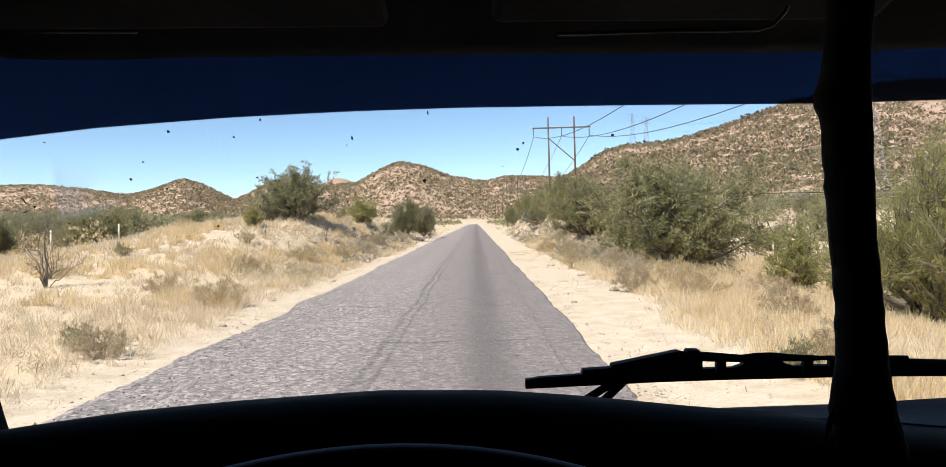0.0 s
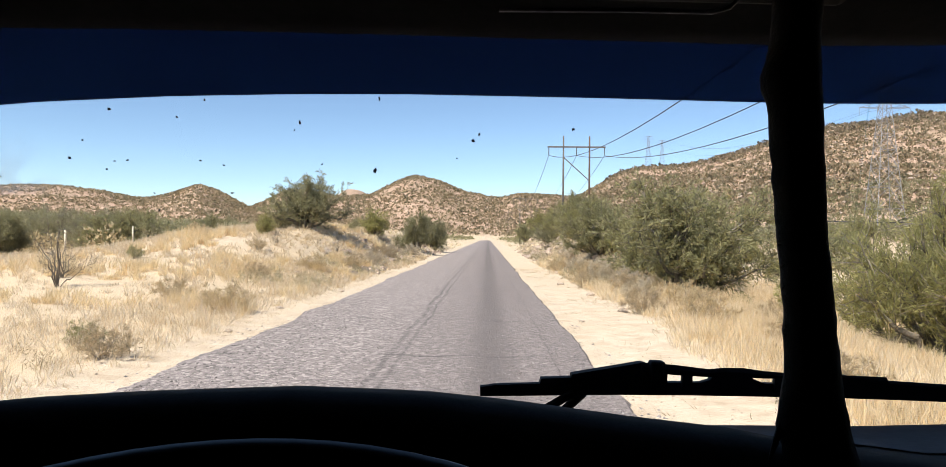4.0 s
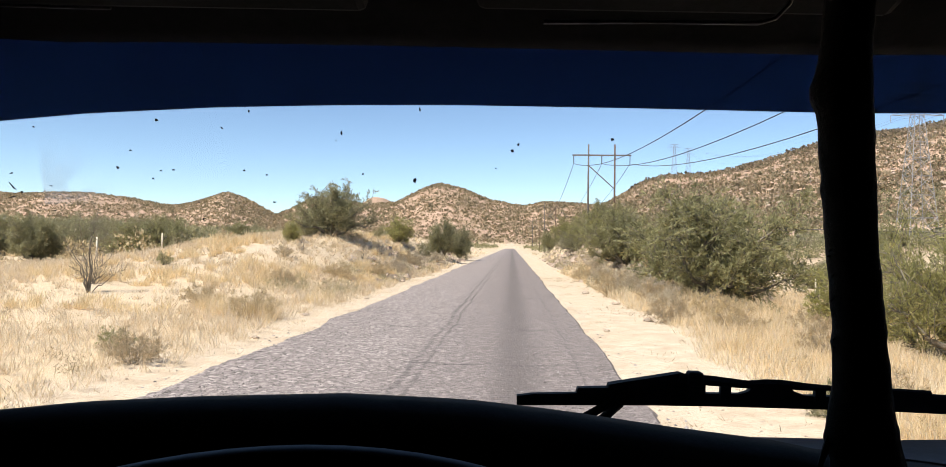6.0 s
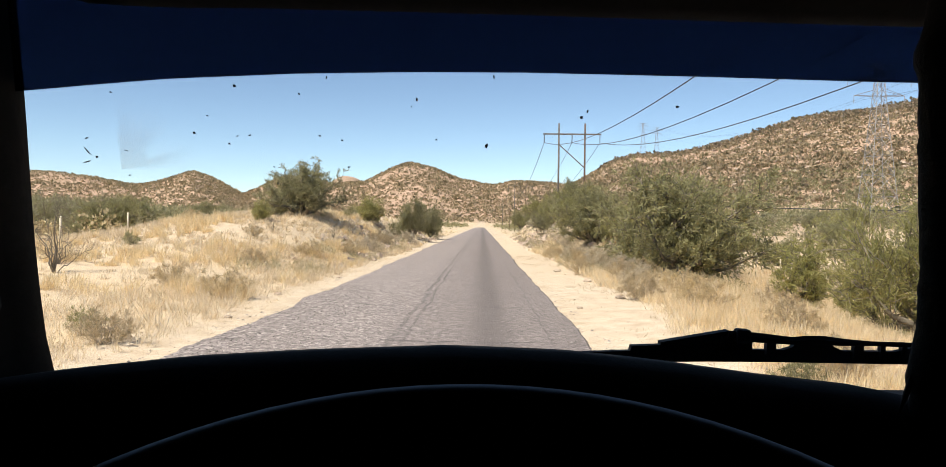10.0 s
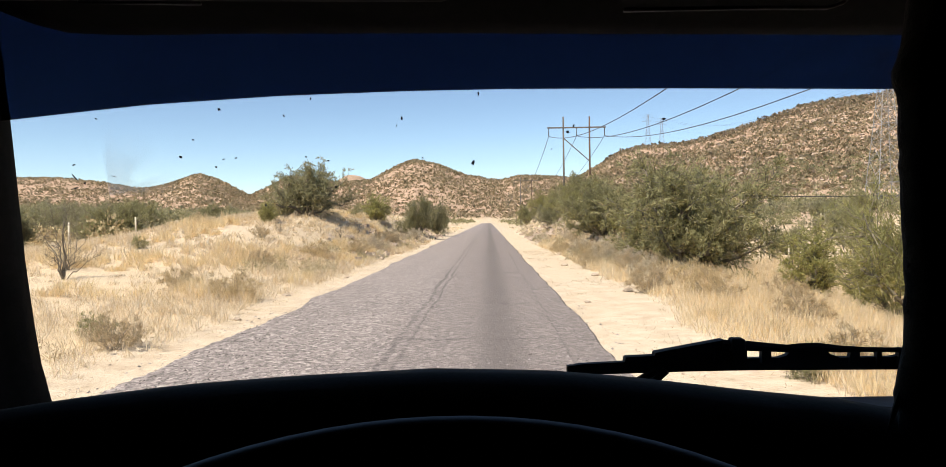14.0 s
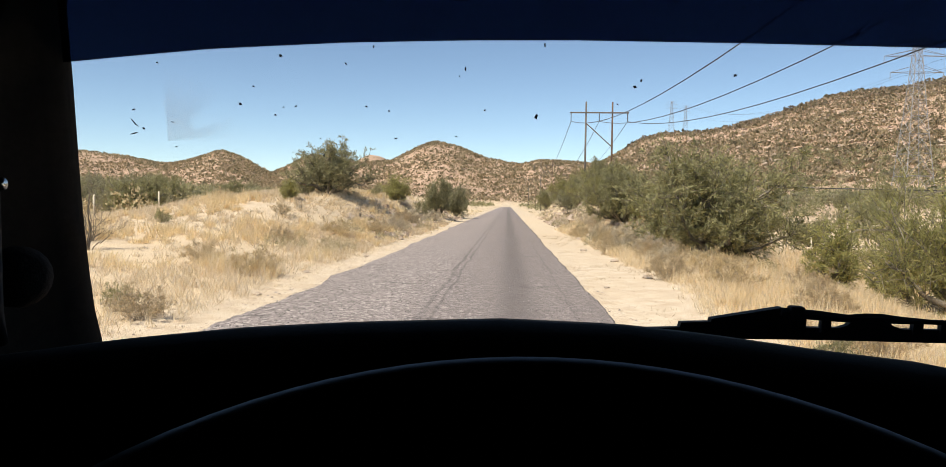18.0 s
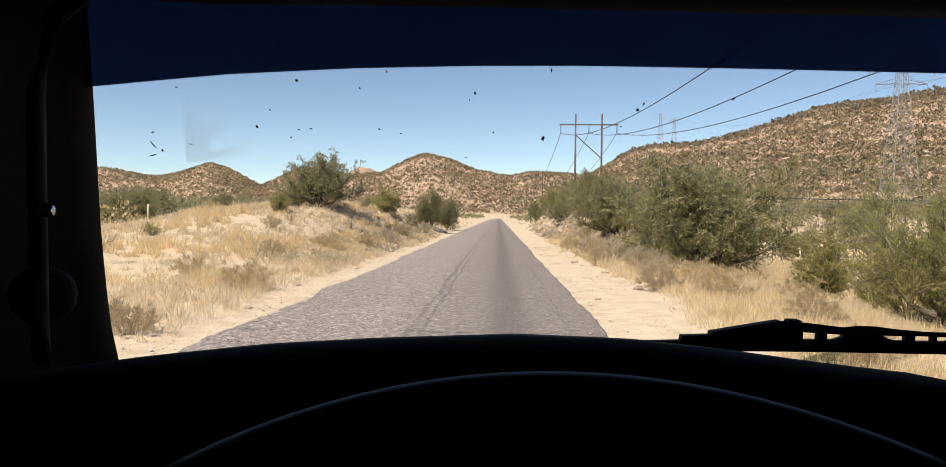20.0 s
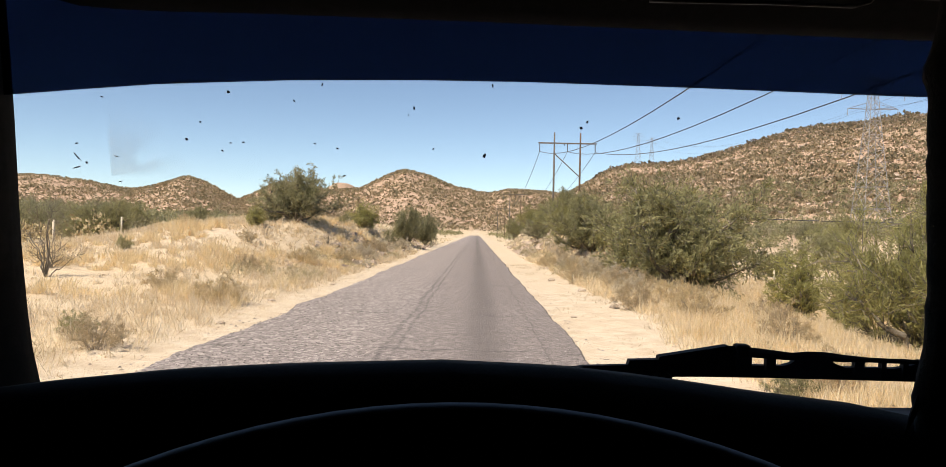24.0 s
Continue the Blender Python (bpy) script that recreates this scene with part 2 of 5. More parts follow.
def see_through(name, tint, cover=(0.5, 0.5, 0.5), share=0.0, gloss=0.04):
    """Thin glass or film: light passes tinted, a share is scattered by dirt, a little is mirrored."""
    mat = bpy.data.materials.new(name)
    mat.use_nodes = True
    n, l, b = links(mat)
    tr = n.new("ShaderNodeBsdfTransparent")
    tr.inputs[0].default_value = (*tint, 1)
    gl = n.new("ShaderNodeBsdfGlossy")
    gl.inputs["Roughness"].default_value = 0.03
    gl.inputs["Color"].default_value = (1, 1, 1, 1)
    m1 = n.new("ShaderNodeMixShader")
    m1.inputs[0].default_value = gloss
    l.new(tr.outputs[0], m1.inputs[1])
    l.new(gl.outputs[0], m1.inputs[2])
    out = m1.outputs[0]
    if share:
        co = n.new("ShaderNodeTexCoord").outputs["Object"]
        dirt = noise_node(n, l, 26, 4, 0.6, co)
        amount = maths(n, l, "MULTIPLY", dirt.outputs[0], share * 2)
        b.inputs["Base Color"].default_value = (*cover, 1)
        b.inputs["Roughness"].default_value = 0.9
        tl = n.new("ShaderNodeBsdfTranslucent")
        tl.inputs[0].default_value = (*cover, 1)
        m0 = n.new("ShaderNodeMixShader")
        m0.inputs[0].default_value = 0.7
        l.new(b.outputs[0], m0.inputs[1])
        l.new(tl.outputs[0], m0.inputs[2])
        m2 = n.new("ShaderNodeMixShader")
        l.new(amount, m2.inputs[0])
        l.new(out, m2.inputs[1])
        l.new(m0.outputs[0], m2.inputs[2])
        out = m2.outputs[0]
    l.new(out, n["Material Output"].inputs[0])
    return mat


def smudge_material():
    """Milky dirt, wiped into a fan of two petals that fade away from one corner."""
    mat = bpy.data.materials.new("milky_smudge")
    mat.use_nodes = True
    n, l, b = links(mat)
    co = n.new("ShaderNodeTexCoord").outputs["UV"]
    axes = n.new("ShaderNodeSeparateXYZ")
    l.new(co, axes.inputs[0])
    blot = maths(n, l, "SUBTRACT", noise_node(n, l, 2.2, 4, 0.6, co).outputs[0], 0.5)
    du = maths(n, l, "ADD", axes.outputs[0], 0.78)
    dv = maths(n, l, "ADD", axes.outputs[1], 0.62)
    reach = maths(n, l, "SQRT", maths(n, l, "ADD", maths(n, l, "MULTIPLY", du, du), maths(n, l, "MULTIPLY", dv, dv)), 0.0)
    turn = maths(n, l, "MULTIPLY_ADD", blot, 0.12, maths(n, l, "ARCTAN2", dv, du))

    def fade(value, v0, v1, to0, to1):
        k = n.new("ShaderNodeMapRange")
        k.interpolation_type = "SMOOTHSTEP"
        for i, v in ((1, v0), (2, v1), (3, to0), (4, to1)):
            k.inputs[i].default_value = v
        l.new(value, k.inputs[0])
        return k.outputs[0]

    span = maths(n, l, "MULTIPLY", fade(turn, radians(-6), radians(14), 0, 1), fade(turn, radians(80), radians(91), 1, 0))
    notch = maths(n, l, "MULTIPLY", fade(turn, radians(17), radians(24), 0, 1), fade(turn, radians(32), radians(50), 1, 0))
    gap = maths(n, l, "SUBTRACT", 1.0, maths(n, l, "MULTIPLY", notch, fade(reach, 0.40, 0.62, 0, 0.8)))
    thick = fade(maths(n, l, "MULTIPLY_ADD", blot, 0.5, reach), 0.30, 1.35, 0.27, 0.0)
    cover = maths(n, l, "MULTIPLY", thick, maths(n, l, "MULTIPLY", span, gap))
    tr, tl, mx = n.new("ShaderNodeBsdfTransparent"), n.new("ShaderNodeBsdfTranslucent"), n.new("ShaderNodeMixShader")
    tl.inputs[0].default_value = (0.9, 0.9, 0.9, 1)
    for i, s in enumerate((cover, tr.outputs[0], tl.outputs[0])):
        l.new(s, mx.inputs[i])
    l.new(mx.outputs[0], n["Material Output"].inputs[0])
    return mat


M_GROUND, M_ROAD = ground_material(), road_material()
M_STONE = surface("stone", (0.22, 0.17, 0.13), (0.52, 0.44, 0.36), 2.0, 0.9, 9, 0.5, 0.03)
M_BARK = surface("grey_bark", (0.10, 0.085, 0.065), (0.24, 0.21, 0.17), 3.0, 0.9, 10, 0.6, 0.01)
M_DRYWOOD = surface("dry_twig", (0.20, 0.165, 0.13), (0.40, 0.35, 0.29), 3.0, 0.9, 10, 0.3, 0.005)
M_LEAF_OLIVE = leafy("olive_leaf", [(0.21, 0.205, 0.11), (0.315, 0.305, 0.17), (0.43, 0.40, 0.24)], 0.6, 0.55)
M_LEAF_YELLOW = leafy("yellow_green_leaf", [(0.28, 0.275, 0.105), (0.40, 0.385, 0.16), (0.51, 0.47, 0.225)], 0.6, 0.6)
M_LEAF_DARK = leafy("dark_green_leaf", [(0.22, 0.22, 0.125), (0.33, 0.32, 0.195), (0.44, 0.415, 0.265)], 0.6, 0.55)
M_STRAW = leafy("straw_blade", [(0.623, 0.495, 0.335), (0.755, 0.625, 0.458), (0.831, 0.712, 0.555), (0.888, 0.790, 0.66)], 0.7, 0.6)
M_GOLD = leafy("golden_bunchgrass", [(0.60, 0.472, 0.305), (0.735, 0.605, 0.428), (0.85, 0.73, 0.555)], 0.7, 0.6)
M_SILVER = leafy("silvery_dry_twig", [(0.42, 0.355, 0.275), (0.57, 0.50, 0.405), (0.72, 0.645, 0.54)], 0.8, 0.5)
M_STRAW_DULL = leafy("dull_straw_blade", [(0.422, 0.329, 0.201), (0.562, 0.452, 0.294), (0.703, 0.589, 0.421)], 0.7, 0.65)
M_SCRUB = leafy("hill_scrub", [(0.17, 0.155, 0.10), (0.25, 0.215, 0.145), (0.36, 0.285, 0.205), (0.50, 0.40, 0.30)], 0.8, 0.5)
M_WOODS = leafy("valley_scrub", [(0.22, 0.22, 0.12), (0.32, 0.31, 0.18), (0.45, 0.41, 0.26)], 0.8, 0.55)
M_BRUSH = leafy("grey_brush", [(0.24, 0.22, 0.145), (0.36, 0.325, 0.22), (0.50, 0.44, 0.32)], 0.8, 0.5)
M_LEAF_GREY = leafy("grey_green_leaf", [(0.24, 0.235, 0.14), (0.34, 0.325, 0.205), (0.46, 0.425, 0.29)], 0.7, 0.55)
M_PALE_ROCK = surface("pale_broken_rock", (0.24, 0.185, 0.145), (0.50, 0.41, 0.34), 1.3, 0.92, 7, 0.7, 0.05)
M_WEED = leafy("dry_weed", [(0.30, 0.235, 0.15), (0.42, 0.34, 0.225), (0.54, 0.46, 0.32)], 0.8, 0.4)
M_CACTUS = surface("cactus_skin", (0.08, 0.10, 0.05), (0.17, 0.19, 0.10), 4, 0.7, 10, 0.5, 0.02)
M_YELLOW = surface("faded_yellow_paint", (0.50, 0.36, 0.04), (0.68, 0.52, 0.09), 3, 0.6, 10, 0.2, 0.002)
M_CHIP = leafy("loose_chipping", [(0.09, 0.08, 0.078), (0.22, 0.20, 0.195), (0.38, 0.345, 0.335)], 0.8, 0.0)
M_POLE = surface("pole_wood", (0.075, 0.048, 0.034), (0.155, 0.105, 0.076), 1.2, 0.85, 12, 0.4, 0.01)
M_POLE_GREY = surface("grey_pole_wood", (0.085, 0.075, 0.066), (0.165, 0.148, 0.132), 1.2, 0.85, 12, 0.4, 0.01)
M_STEEL = surface("galvanised_steel", (0.22, 0.22, 0.225), (0.34, 0.34, 0.345), 3, 0.6, 6, 0.1, 0.002, 0.25)
M_WIRE = surface("weathered_wire", (0.05, 0.05, 0.055), (0.10, 0.10, 0.105), 3, 0.6, 6, 0)
M_POST = surface("pale_post", (0.46, 0.40, 0.31), (0.70, 0.64, 0.52), 2.5, 0.85, 8, 0.2, 0.004)
M_BLACK = surface("black_trim", (0.015, 0.015, 0.0145), (0.027, 0.0265, 0.026), 9, 0.85, 12, 0.3, 0.001, 0, 0.12)
M_VINYL = surface("dashboard_vinyl", (0.016, 0.016, 0.016), (0.028, 0.028, 0.028), 30, 0.85, 10, 0.4, 0.0008, 0, 0.12)
M_TAPE = surface("wrapped_cloth_tape", (0.012, 0.012, 0.012), (0.026, 0.024, 0.023), 40, 0.9, 6, 0.6, 0.002, 0, 0.1)
M_PLASTIC = surface("glossy_black_plastic", (0.010, 0.010, 0.010), (0.016, 0.016, 0.016), 14, 0.34, 10, 0.1, 0.0006, 0, 0.17)
M_RUBBER = surface("black_rubber", (0.010, 0.010, 0.011), (0.022, 0.022, 0.024), 20, 0.75, 8, 0.3, 0.001, 0, 0.2)
M_CHROME = surface("dull_chrome", (0.16, 0.16, 0.16), (0.30, 0.30, 0.30), 20, 0.4, 8, 0.05, 0.0005, 1.0)
M_BRIGHT = surface("bright_chrome", (0.6, 0.6, 0.6), (0.75, 0.75, 0.75), 20, 0.2, 8, 0.05, 0.0005, 1.0)
M_PAINT = surface("dusty_body_paint", (0.035, 0.05, 0.09), (0.06, 0.08, 0.13), 6, 0.5, 10, 0.1, 0.001)
# black dashboard vinyl with bluish light from the sky put into its colour
M_SKYLIT_VINYL = surface("sky_lit_grey_vinyl", (0.05, 0.055, 0.068), (0.085, 0.09, 0.105), 12, 0.8, 10, 0.3, 0.0008, 0, 0.2)
M_GLASS = see_through("windshield_glass", (0.93, 0.95, 0.95), gloss=0.015)
M_TINT = see_through("blue_sunshade_film", (0.082, 0.103, 0.158), gloss=0.003)
M_SMUDGE = smudge_material()
M_BUG = surface("dried_splat", (0.06, 0.065, 0.075), (0.17, 0.175, 0.185), 90, 0.9, 4, 0)


# ------------------------------------------------------------------ mesh helpers
def mesh_object(name, verts, faces, material, parent=None, label="", smooth=False):
    me = bpy.data.meshes.new(name)
    me.from_pydata([tuple(v) for v in verts], [], [tuple(q) for q in faces])
    me.materials.append(material)
    if smooth:
        me.polygons.foreach_set("use_smooth", [True] * len(me.polygons))
    ob = new(name, me)
    ob.parent = parent
    return tagged(ob, label)


def part(name, bm, material, parent, label="", smooth=False):
    """Links a bmesh as one mesh object under a thing or a part."""
    bmesh.ops.recalc_face_normals(bm, faces=bm.faces)
    me = bpy.data.meshes.new(name)
    bm.to_mesh(me)
    bm.free()
    me.materials.append(material)
    if smooth:
        me.polygons.foreach_set("use_smooth", [True] * len(me.polygons))
    ob = new(name, me)
    ob.parent = parent
    return tagged(ob, label)


def group(name, at, label, category, grp=""):
    """An Empty at a thing's base; its parts are children in its own coordinates."""
    ob = new(name)
    ob.empty_display_size = 0.2
    ob.location = at
    return tagged(ob, label, category, grp)


def box(bm, size, at, turn=(0, 0, 0), bevel=0.0):
    m = Matrix.Translation(at) @ Euler([radians(a) for a in turn]).to_matrix().to_4x4() @ Matrix.Diagonal((*size, 1))
    made = bmesh.ops.create_cube(bm, size=1.0, matrix=m)["verts"]
    if bevel:
        edges = list({e for v in made for e in v.link_edges})
        bmesh.ops.bevel(bm, geom=edges, offset=bevel, segments=2, affect="EDGES", profile=0.5)
    return bm


def tube(bm, pts, radii, sides=8, caps=True):
    """A tube through points, with a radius at each."""
    pts = [Vector(p) for p in pts]
    rings = []
    for i, p in enumerate(pts):
        d = (pts[min(i + 1, len(pts) - 1)] - pts[max(i - 1, 0)]).normalized()
        a = d.cross(Vector((0.31, 0.17, 0.93)) if abs(d.z) < 0.9 else Vector((1, 0.1, 0))).normalized()
        b = d.cross(a)
        r = radii[i] if isinstance(radii, (list, tuple)) else radii
        rings.append([bm.verts.new(p + a * r * math.cos(2 * math.pi * k / sides) + b * r * math.sin(2 * math.pi * k / sides)) for k in range(sides)])
    for u, v in zip(rings, rings[1:]):
        for k in range(sides):
            bm.faces.new((u[k], u[(k + 1) % sides], v[(k + 1) % sides], v[k]))
    if caps:
        bm.faces.new(rings[0][::-1])
        bm.faces.new(rings[-1])
    return bm


def sheet(bm, grid):
    """Quads over a grid of points; returns the grid of verts."""
    vs = [[bm.verts.new(p) for p in row] for row in grid]
    for r0, r1 in zip(vs, vs[1:]):
        for k in range(len(r0) - 1):
            bm.faces.new((r0[k], r0[k + 1], r1[k + 1], r1[k]))
    return vs


def slab(bm, outline, push):
    """A plate: an outline of points, thickened by the vector push."""
    push = Vector(push)
    a = [bm.verts.new(p) for p in outline]
    b = [bm.verts.new(Vector(p) + push) for p in outline]
    bm.faces.new(a)
    bm.faces.new(b[::-1])
    for i in range(len(a)):
        j = (i + 1) % len(a)
        bm.faces.new((a[i], b[i], b[j], a[j]))
    return bm


# ------------------------------------------------------------------ terrain
def step(a, b, x):
    t = np.clip((np.asarray(x, float) - a) / (b - a), 0, 1)
    return t * t * (3 - 2 * t)


LATTICE = np.random.RandomState(5).rand(256, 256)


def lumpy(x, y, size, octaves=4):
    """Smooth value noise, about -0.5 to 0.5, on arrays."""
    out, amp, tot = 0.0, 1.0, 0.0
    for o in range(octaves):
        u, v = np.asarray(x) / size + 37.3 * o, np.asarray(y) / size + 11.7 * o
        i, j = np.floor(u).astype(int), np.floor(v).astype(int)
        s, t = u - i, v - j
        s, t = s * s * (3 - 2 * s), t * t * (3 - 2 * t)
        g = lambda a, b: LATTICE[a % 256, b % 256]
        out = out + amp * ((g(i, j) * (1 - s) + g(i + 1, j) * s) * (1 - t) + (g(i, j + 1) * (1 - s) + g(i + 1, j + 1) * s) * t - 0.5)
        tot, amp, size = tot + amp, amp * 0.5, size * 0.5
    return out / tot


F = 1207.0                                       # slopes below are told in parts of this
# ridge lines, as (bearing, height) seen from the road: far range, right-hand hill, and one pale peak behind
FAR_RANGE = ((-2600, 55), (-1500, 78), (-1000, 82), (-725, 84), (-637, 74), (-578, 63), (-535, 71), (-483, 87), (-440, 68), (-396, 40), (-362, 58), (-331, 74), (-285, 67), (-252, 57), (-191, 64), (-155, 88), (-126, 101),
             (-81, 94), (-42, 77), (9, 67), (54, 73), (87, 70), (150, 62), (300, 50), (900, 40), (2600, 40))
NEAR_HILL = ((60, 0), (100, 34), (137, 61), (171, 78), (223, 105), (251, 110), (296, 110), (342, 113), (399, 125), (455, 144), (512, 161), (569, 175), (626, 189), (700, 208), (850, 230), (990, 232), (1300, 200), (2000, 130), (3600, 60))
FAR_Y, NEAR_Y = 1600.0, 640.0
ROAD_L, ROAD_R = -4.85, 1.92


def ridge_line(u, table):
    """A rounded line through a ridge table."""
    xs, hs = np.array([p[0] for p in table], float), np.array([p[1] for p in table], float)
    return sum(np.interp(u + d, xs, hs) * w for d, w in ((-9, 0.2), (-4, 0.2), (0, 0.2), (4, 0.2), (9, 0.2)))


def hills_at(x, y):
    x, y = np.asarray(x, float), np.asarray(y, float)
    far = np.maximum(np.abs(y), 40.0)
    u = F * x / far
    crest = FAR_Y * (1 + 0.10 * lumpy(u, u * 0, 160, 2))
    g = np.where(far < crest, step(crest - 620, crest, far) ** 1.2, 1 - step(crest, crest + 800, far))
    h = 0.955 * ridge_line(u, FAR_RANGE) / F * crest * g
    crest = NEAR_Y * (1 + 0.12 * lumpy(u + 900, u * 0, 200, 2))
    g = np.where(far < crest, step(crest - 390, crest + 30, far) ** 0.85, 1 - step(crest, crest + 420, far))
    h = np.maximum(h, 0.975 * ridge_line(u, NEAR_HILL) / F * crest * g)
    peak = 76 / F * 2900 * np.exp(-0.7 * (((x + 538) / 125) ** 2 + ((far - 2900) / 300) ** 2))
    return np.maximum(h, peak)


def height(x, y):
    """The ground's height: road at 0, banks of a shallow cut further on, a dip by the fence, the hills."""
    x, y = np.asarray(x, float), np.asarray(y, float)
    h = hills_at(x, y)
    h = h * (1 + 0.12 * lumpy(x, y, 110, 4)) + np.minimum(h, 30) * 0.13 * lumpy(x + 50, y, 34, 3)
    plain = 0.35 * lumpy(x, y, 30, 3) * step(8, 30, np.abs(x + 1.5))
    # left: a grassy rise that the road cuts into further on
    along = step(14, 60, y) * (1 - step(112, 150, y))
    steep = step(42, 70, y)
    foot, top = -5.9 - 0.5 * lumpy(x * 0, y, 9, 2), -13.5 + 1.2 * steep
    rise = along * 2.75 * step(0, 1, (foot - x) / (foot - top)) * (1 - 0.8 * step(17, 30, -x))
    # right: a dip towards the fence, and a rocky ridge beside the road further on
    dip = -2.3 * step(4.6, 19, x) * (1 - step(30, 70, x)) * (1 - 0.65 * step(35, 85, y)) * step(-40, 0, y + 20)
    ridge = step(33, 52, y) * (1 - step(108, 140, y)) * 3.0 * step(4.2, 8.2, x + 0.7 * lumpy(x * 0, y, 8, 2)) * (1 - step(12, 21, x))
    slope = 0.062 * np.maximum(x - 30, 0) * (1 - step(150, 420, x)) + 0.05 * np.maximum(-x - 26, 0) * (1 - step(200, 700, -x)) * step(60, 190, y)
    rough = lumpy(x, y, 2.6, 4) * (0.30 + 0.75 * step(0.3, 1.5, np.maximum(rise * step(42, 60, y) * (1 - step(9.5, 12, -x)), ridge * (1 - step(9, 12, x)))))
    off = step(ROAD_R + 1.2, ROAD_R + 5, x) + step(-ROAD_L + 0.8, -ROAD_L + 4, -x)
    out = h + plain + rise + dip + ridge + slope * step(0, 80, y + 60) + rough * off
    bed = -0.05 + 0.045 * lumpy(x, y, 2.4, 2)
    on_road = (1 - step(ROAD_R + 0.2, ROAD_R + 1.9, x)) * (1 - step(-ROAD_L + 0.2, -ROAD_L + 1.5, -x))
    on_road = on_road * (1 - step(430, 640, y))
    return out * (1 - on_road) + bed * on_road - 0.012


def ground():
    """One sheet out to the horizon: rings round the cab, finer near it and ahead."""
    ang = np.concatenate([np.linspace(-62, 62, 620), np.linspace(66, 294, 70)])
    rad = np.concatenate([[0.0], np.geomspace(1.2, 4600, 400)])
    a, r = np.meshgrid(np.radians(ang), rad)
    x, y = r * np.sin(a), r * np.cos(a)
    z = height(x, y)
    n, m = len(rad), len(ang)
    idx = np.arange(n * m).reshape(n, m)
    nxt = np.roll(idx, -1, axis=1)
    faces = np.stack([idx[:-1], nxt[:-1], nxt[1:], idx[1:]], -1).reshape(-1, 4)[:, ::-1]
    me = bpy.data.meshes.new("ground")
    me.vertices.add(n * m)
    me.vertices.foreach_set("co", np.stack([x, y, z], -1).reshape(-1).astype(np.float32))
    me.loops.add(faces.size)
    me.loops.foreach_set("vertex_index", faces.reshape(-1).astype(np.int32))
    me.polygons.add(len(faces))
    me.polygons.foreach_set("loop_start", np.arange(0, faces.size, 4, dtype=np.int32))
    me.update(calc_edges=True)
    me.polygons.foreach_set("use_smooth", [True] * len(faces))
    hillness = np.maximum(step(1.5, 12, hills_at(x, y)), 0.85 * step(75, 150, np.hypot(x, y)) * step(26, 50, np.abs(x))) * step(60, 160, np.hypot(x, y))
    verge = np.maximum(x - ROAD_R, ROAD_L - x)
    width = np.where(x > 0, 1.9, 0.8)
    grass = step(0, 1.6, verge - width + 0.9 * lumpy(x, y, 3, 3)) * (0.62 + 0.6 * lumpy(x + 9, y, 12, 3))
    bare = np.exp(-((x + 15.5) / 4.5) ** 2 - ((y - 40) / 7) ** 2)
    for name, val in (("hill", hillness), ("grass", np.clip(grass - 0.6 * bare, 0, 1))):
        at = me.attributes.new(name, "FLOAT", "POINT")
        at.data.foreach_set("value", np.asarray(val, np.float32).reshape(-1))
    me.materials.append(M_GROUND)
    return tagged(new("ground", me), "pale sandy desert ground with dry straw grass and stony hills", "ground", kind="structure")


def road():
    """A slab of chip-seal with ragged edges, 45 mm proud of the verge."""
    ys = np.concatenate([np.arange(-30, 90, 0.12), np.geomspace(90, 500, 90)])
    rs = np.random.RandomState(3)
    jag = lambda: 0.32 * lumpy(ys * 0 + rs.rand() * 90, ys, 2.6, 6) + 0.05 * (rs.rand(len(ys)) - 0.5) * (ys < 90)
    left, right = ROAD_L + jag() * 1.7, ROAD_R + jag()
    cols = [left, left + 0.05, left * 0.5 + right * 0.5, right - 0.05, right]
    zs = [-0.045, 0.0, 0.012, 0.0, -0.045]
    verts = [(c[i], ys[i], z) for i in range(len(ys)) for c, z in zip(cols, zs)]
    faces = [(i * 5 + k, i * 5 + k + 1, i * 5 + k + 6, i * 5 + k + 5) for i in range(len(ys) - 1) for k in range(4)]
    return tagged(mesh_object("road", verts, faces, M_ROAD), "worn grey chip-seal road with a dark bled strip", "road", kind="structure")


ground()
road()


# ------------------------------------------------------------------ plants
def prisms(segs, radii, sides=3):
    """Thin tapering sticks: segs (n, 2, 3), radii (n, 2)."""
    segs, radii = np.asarray(segs, float), np.asarray(radii, float)
    d = segs[:, 1] - segs[:, 0]
    d /= np.linalg.norm(d, axis=1, keepdims=True) + 1e-9
    ref = np.where(np.abs(d[:, 2:]) < 0.9, [[0, 0, 1.0]], [[1.0, 0, 0]])
    a = np.cross(d, ref)
    a /= np.linalg.norm(a, axis=1, keepdims=True) + 1e-9
    b = np.cross(d, a)
    th = np.arange(sides) * 2 * np.pi / sides
    ring = a[:, None] * np.cos(th)[None, :, None] + b[:, None] * np.sin(th)[None, :, None]
    v = np.concatenate([segs[:, :1] + ring * radii[:, :1, None], segs[:, 1:] + ring * radii[:, 1:, None]], 1).reshape(-1, 3)
    base = np.arange(len(segs))[:, None] * 2 * sides
    f = np.concatenate([np.stack([base[:, 0] + k, base[:, 0] + (k + 1) % sides, base[:, 0] + sides + (k + 1) % sides, base[:, 0] + sides + k], -1) for k in range(sides)])
    return v, f


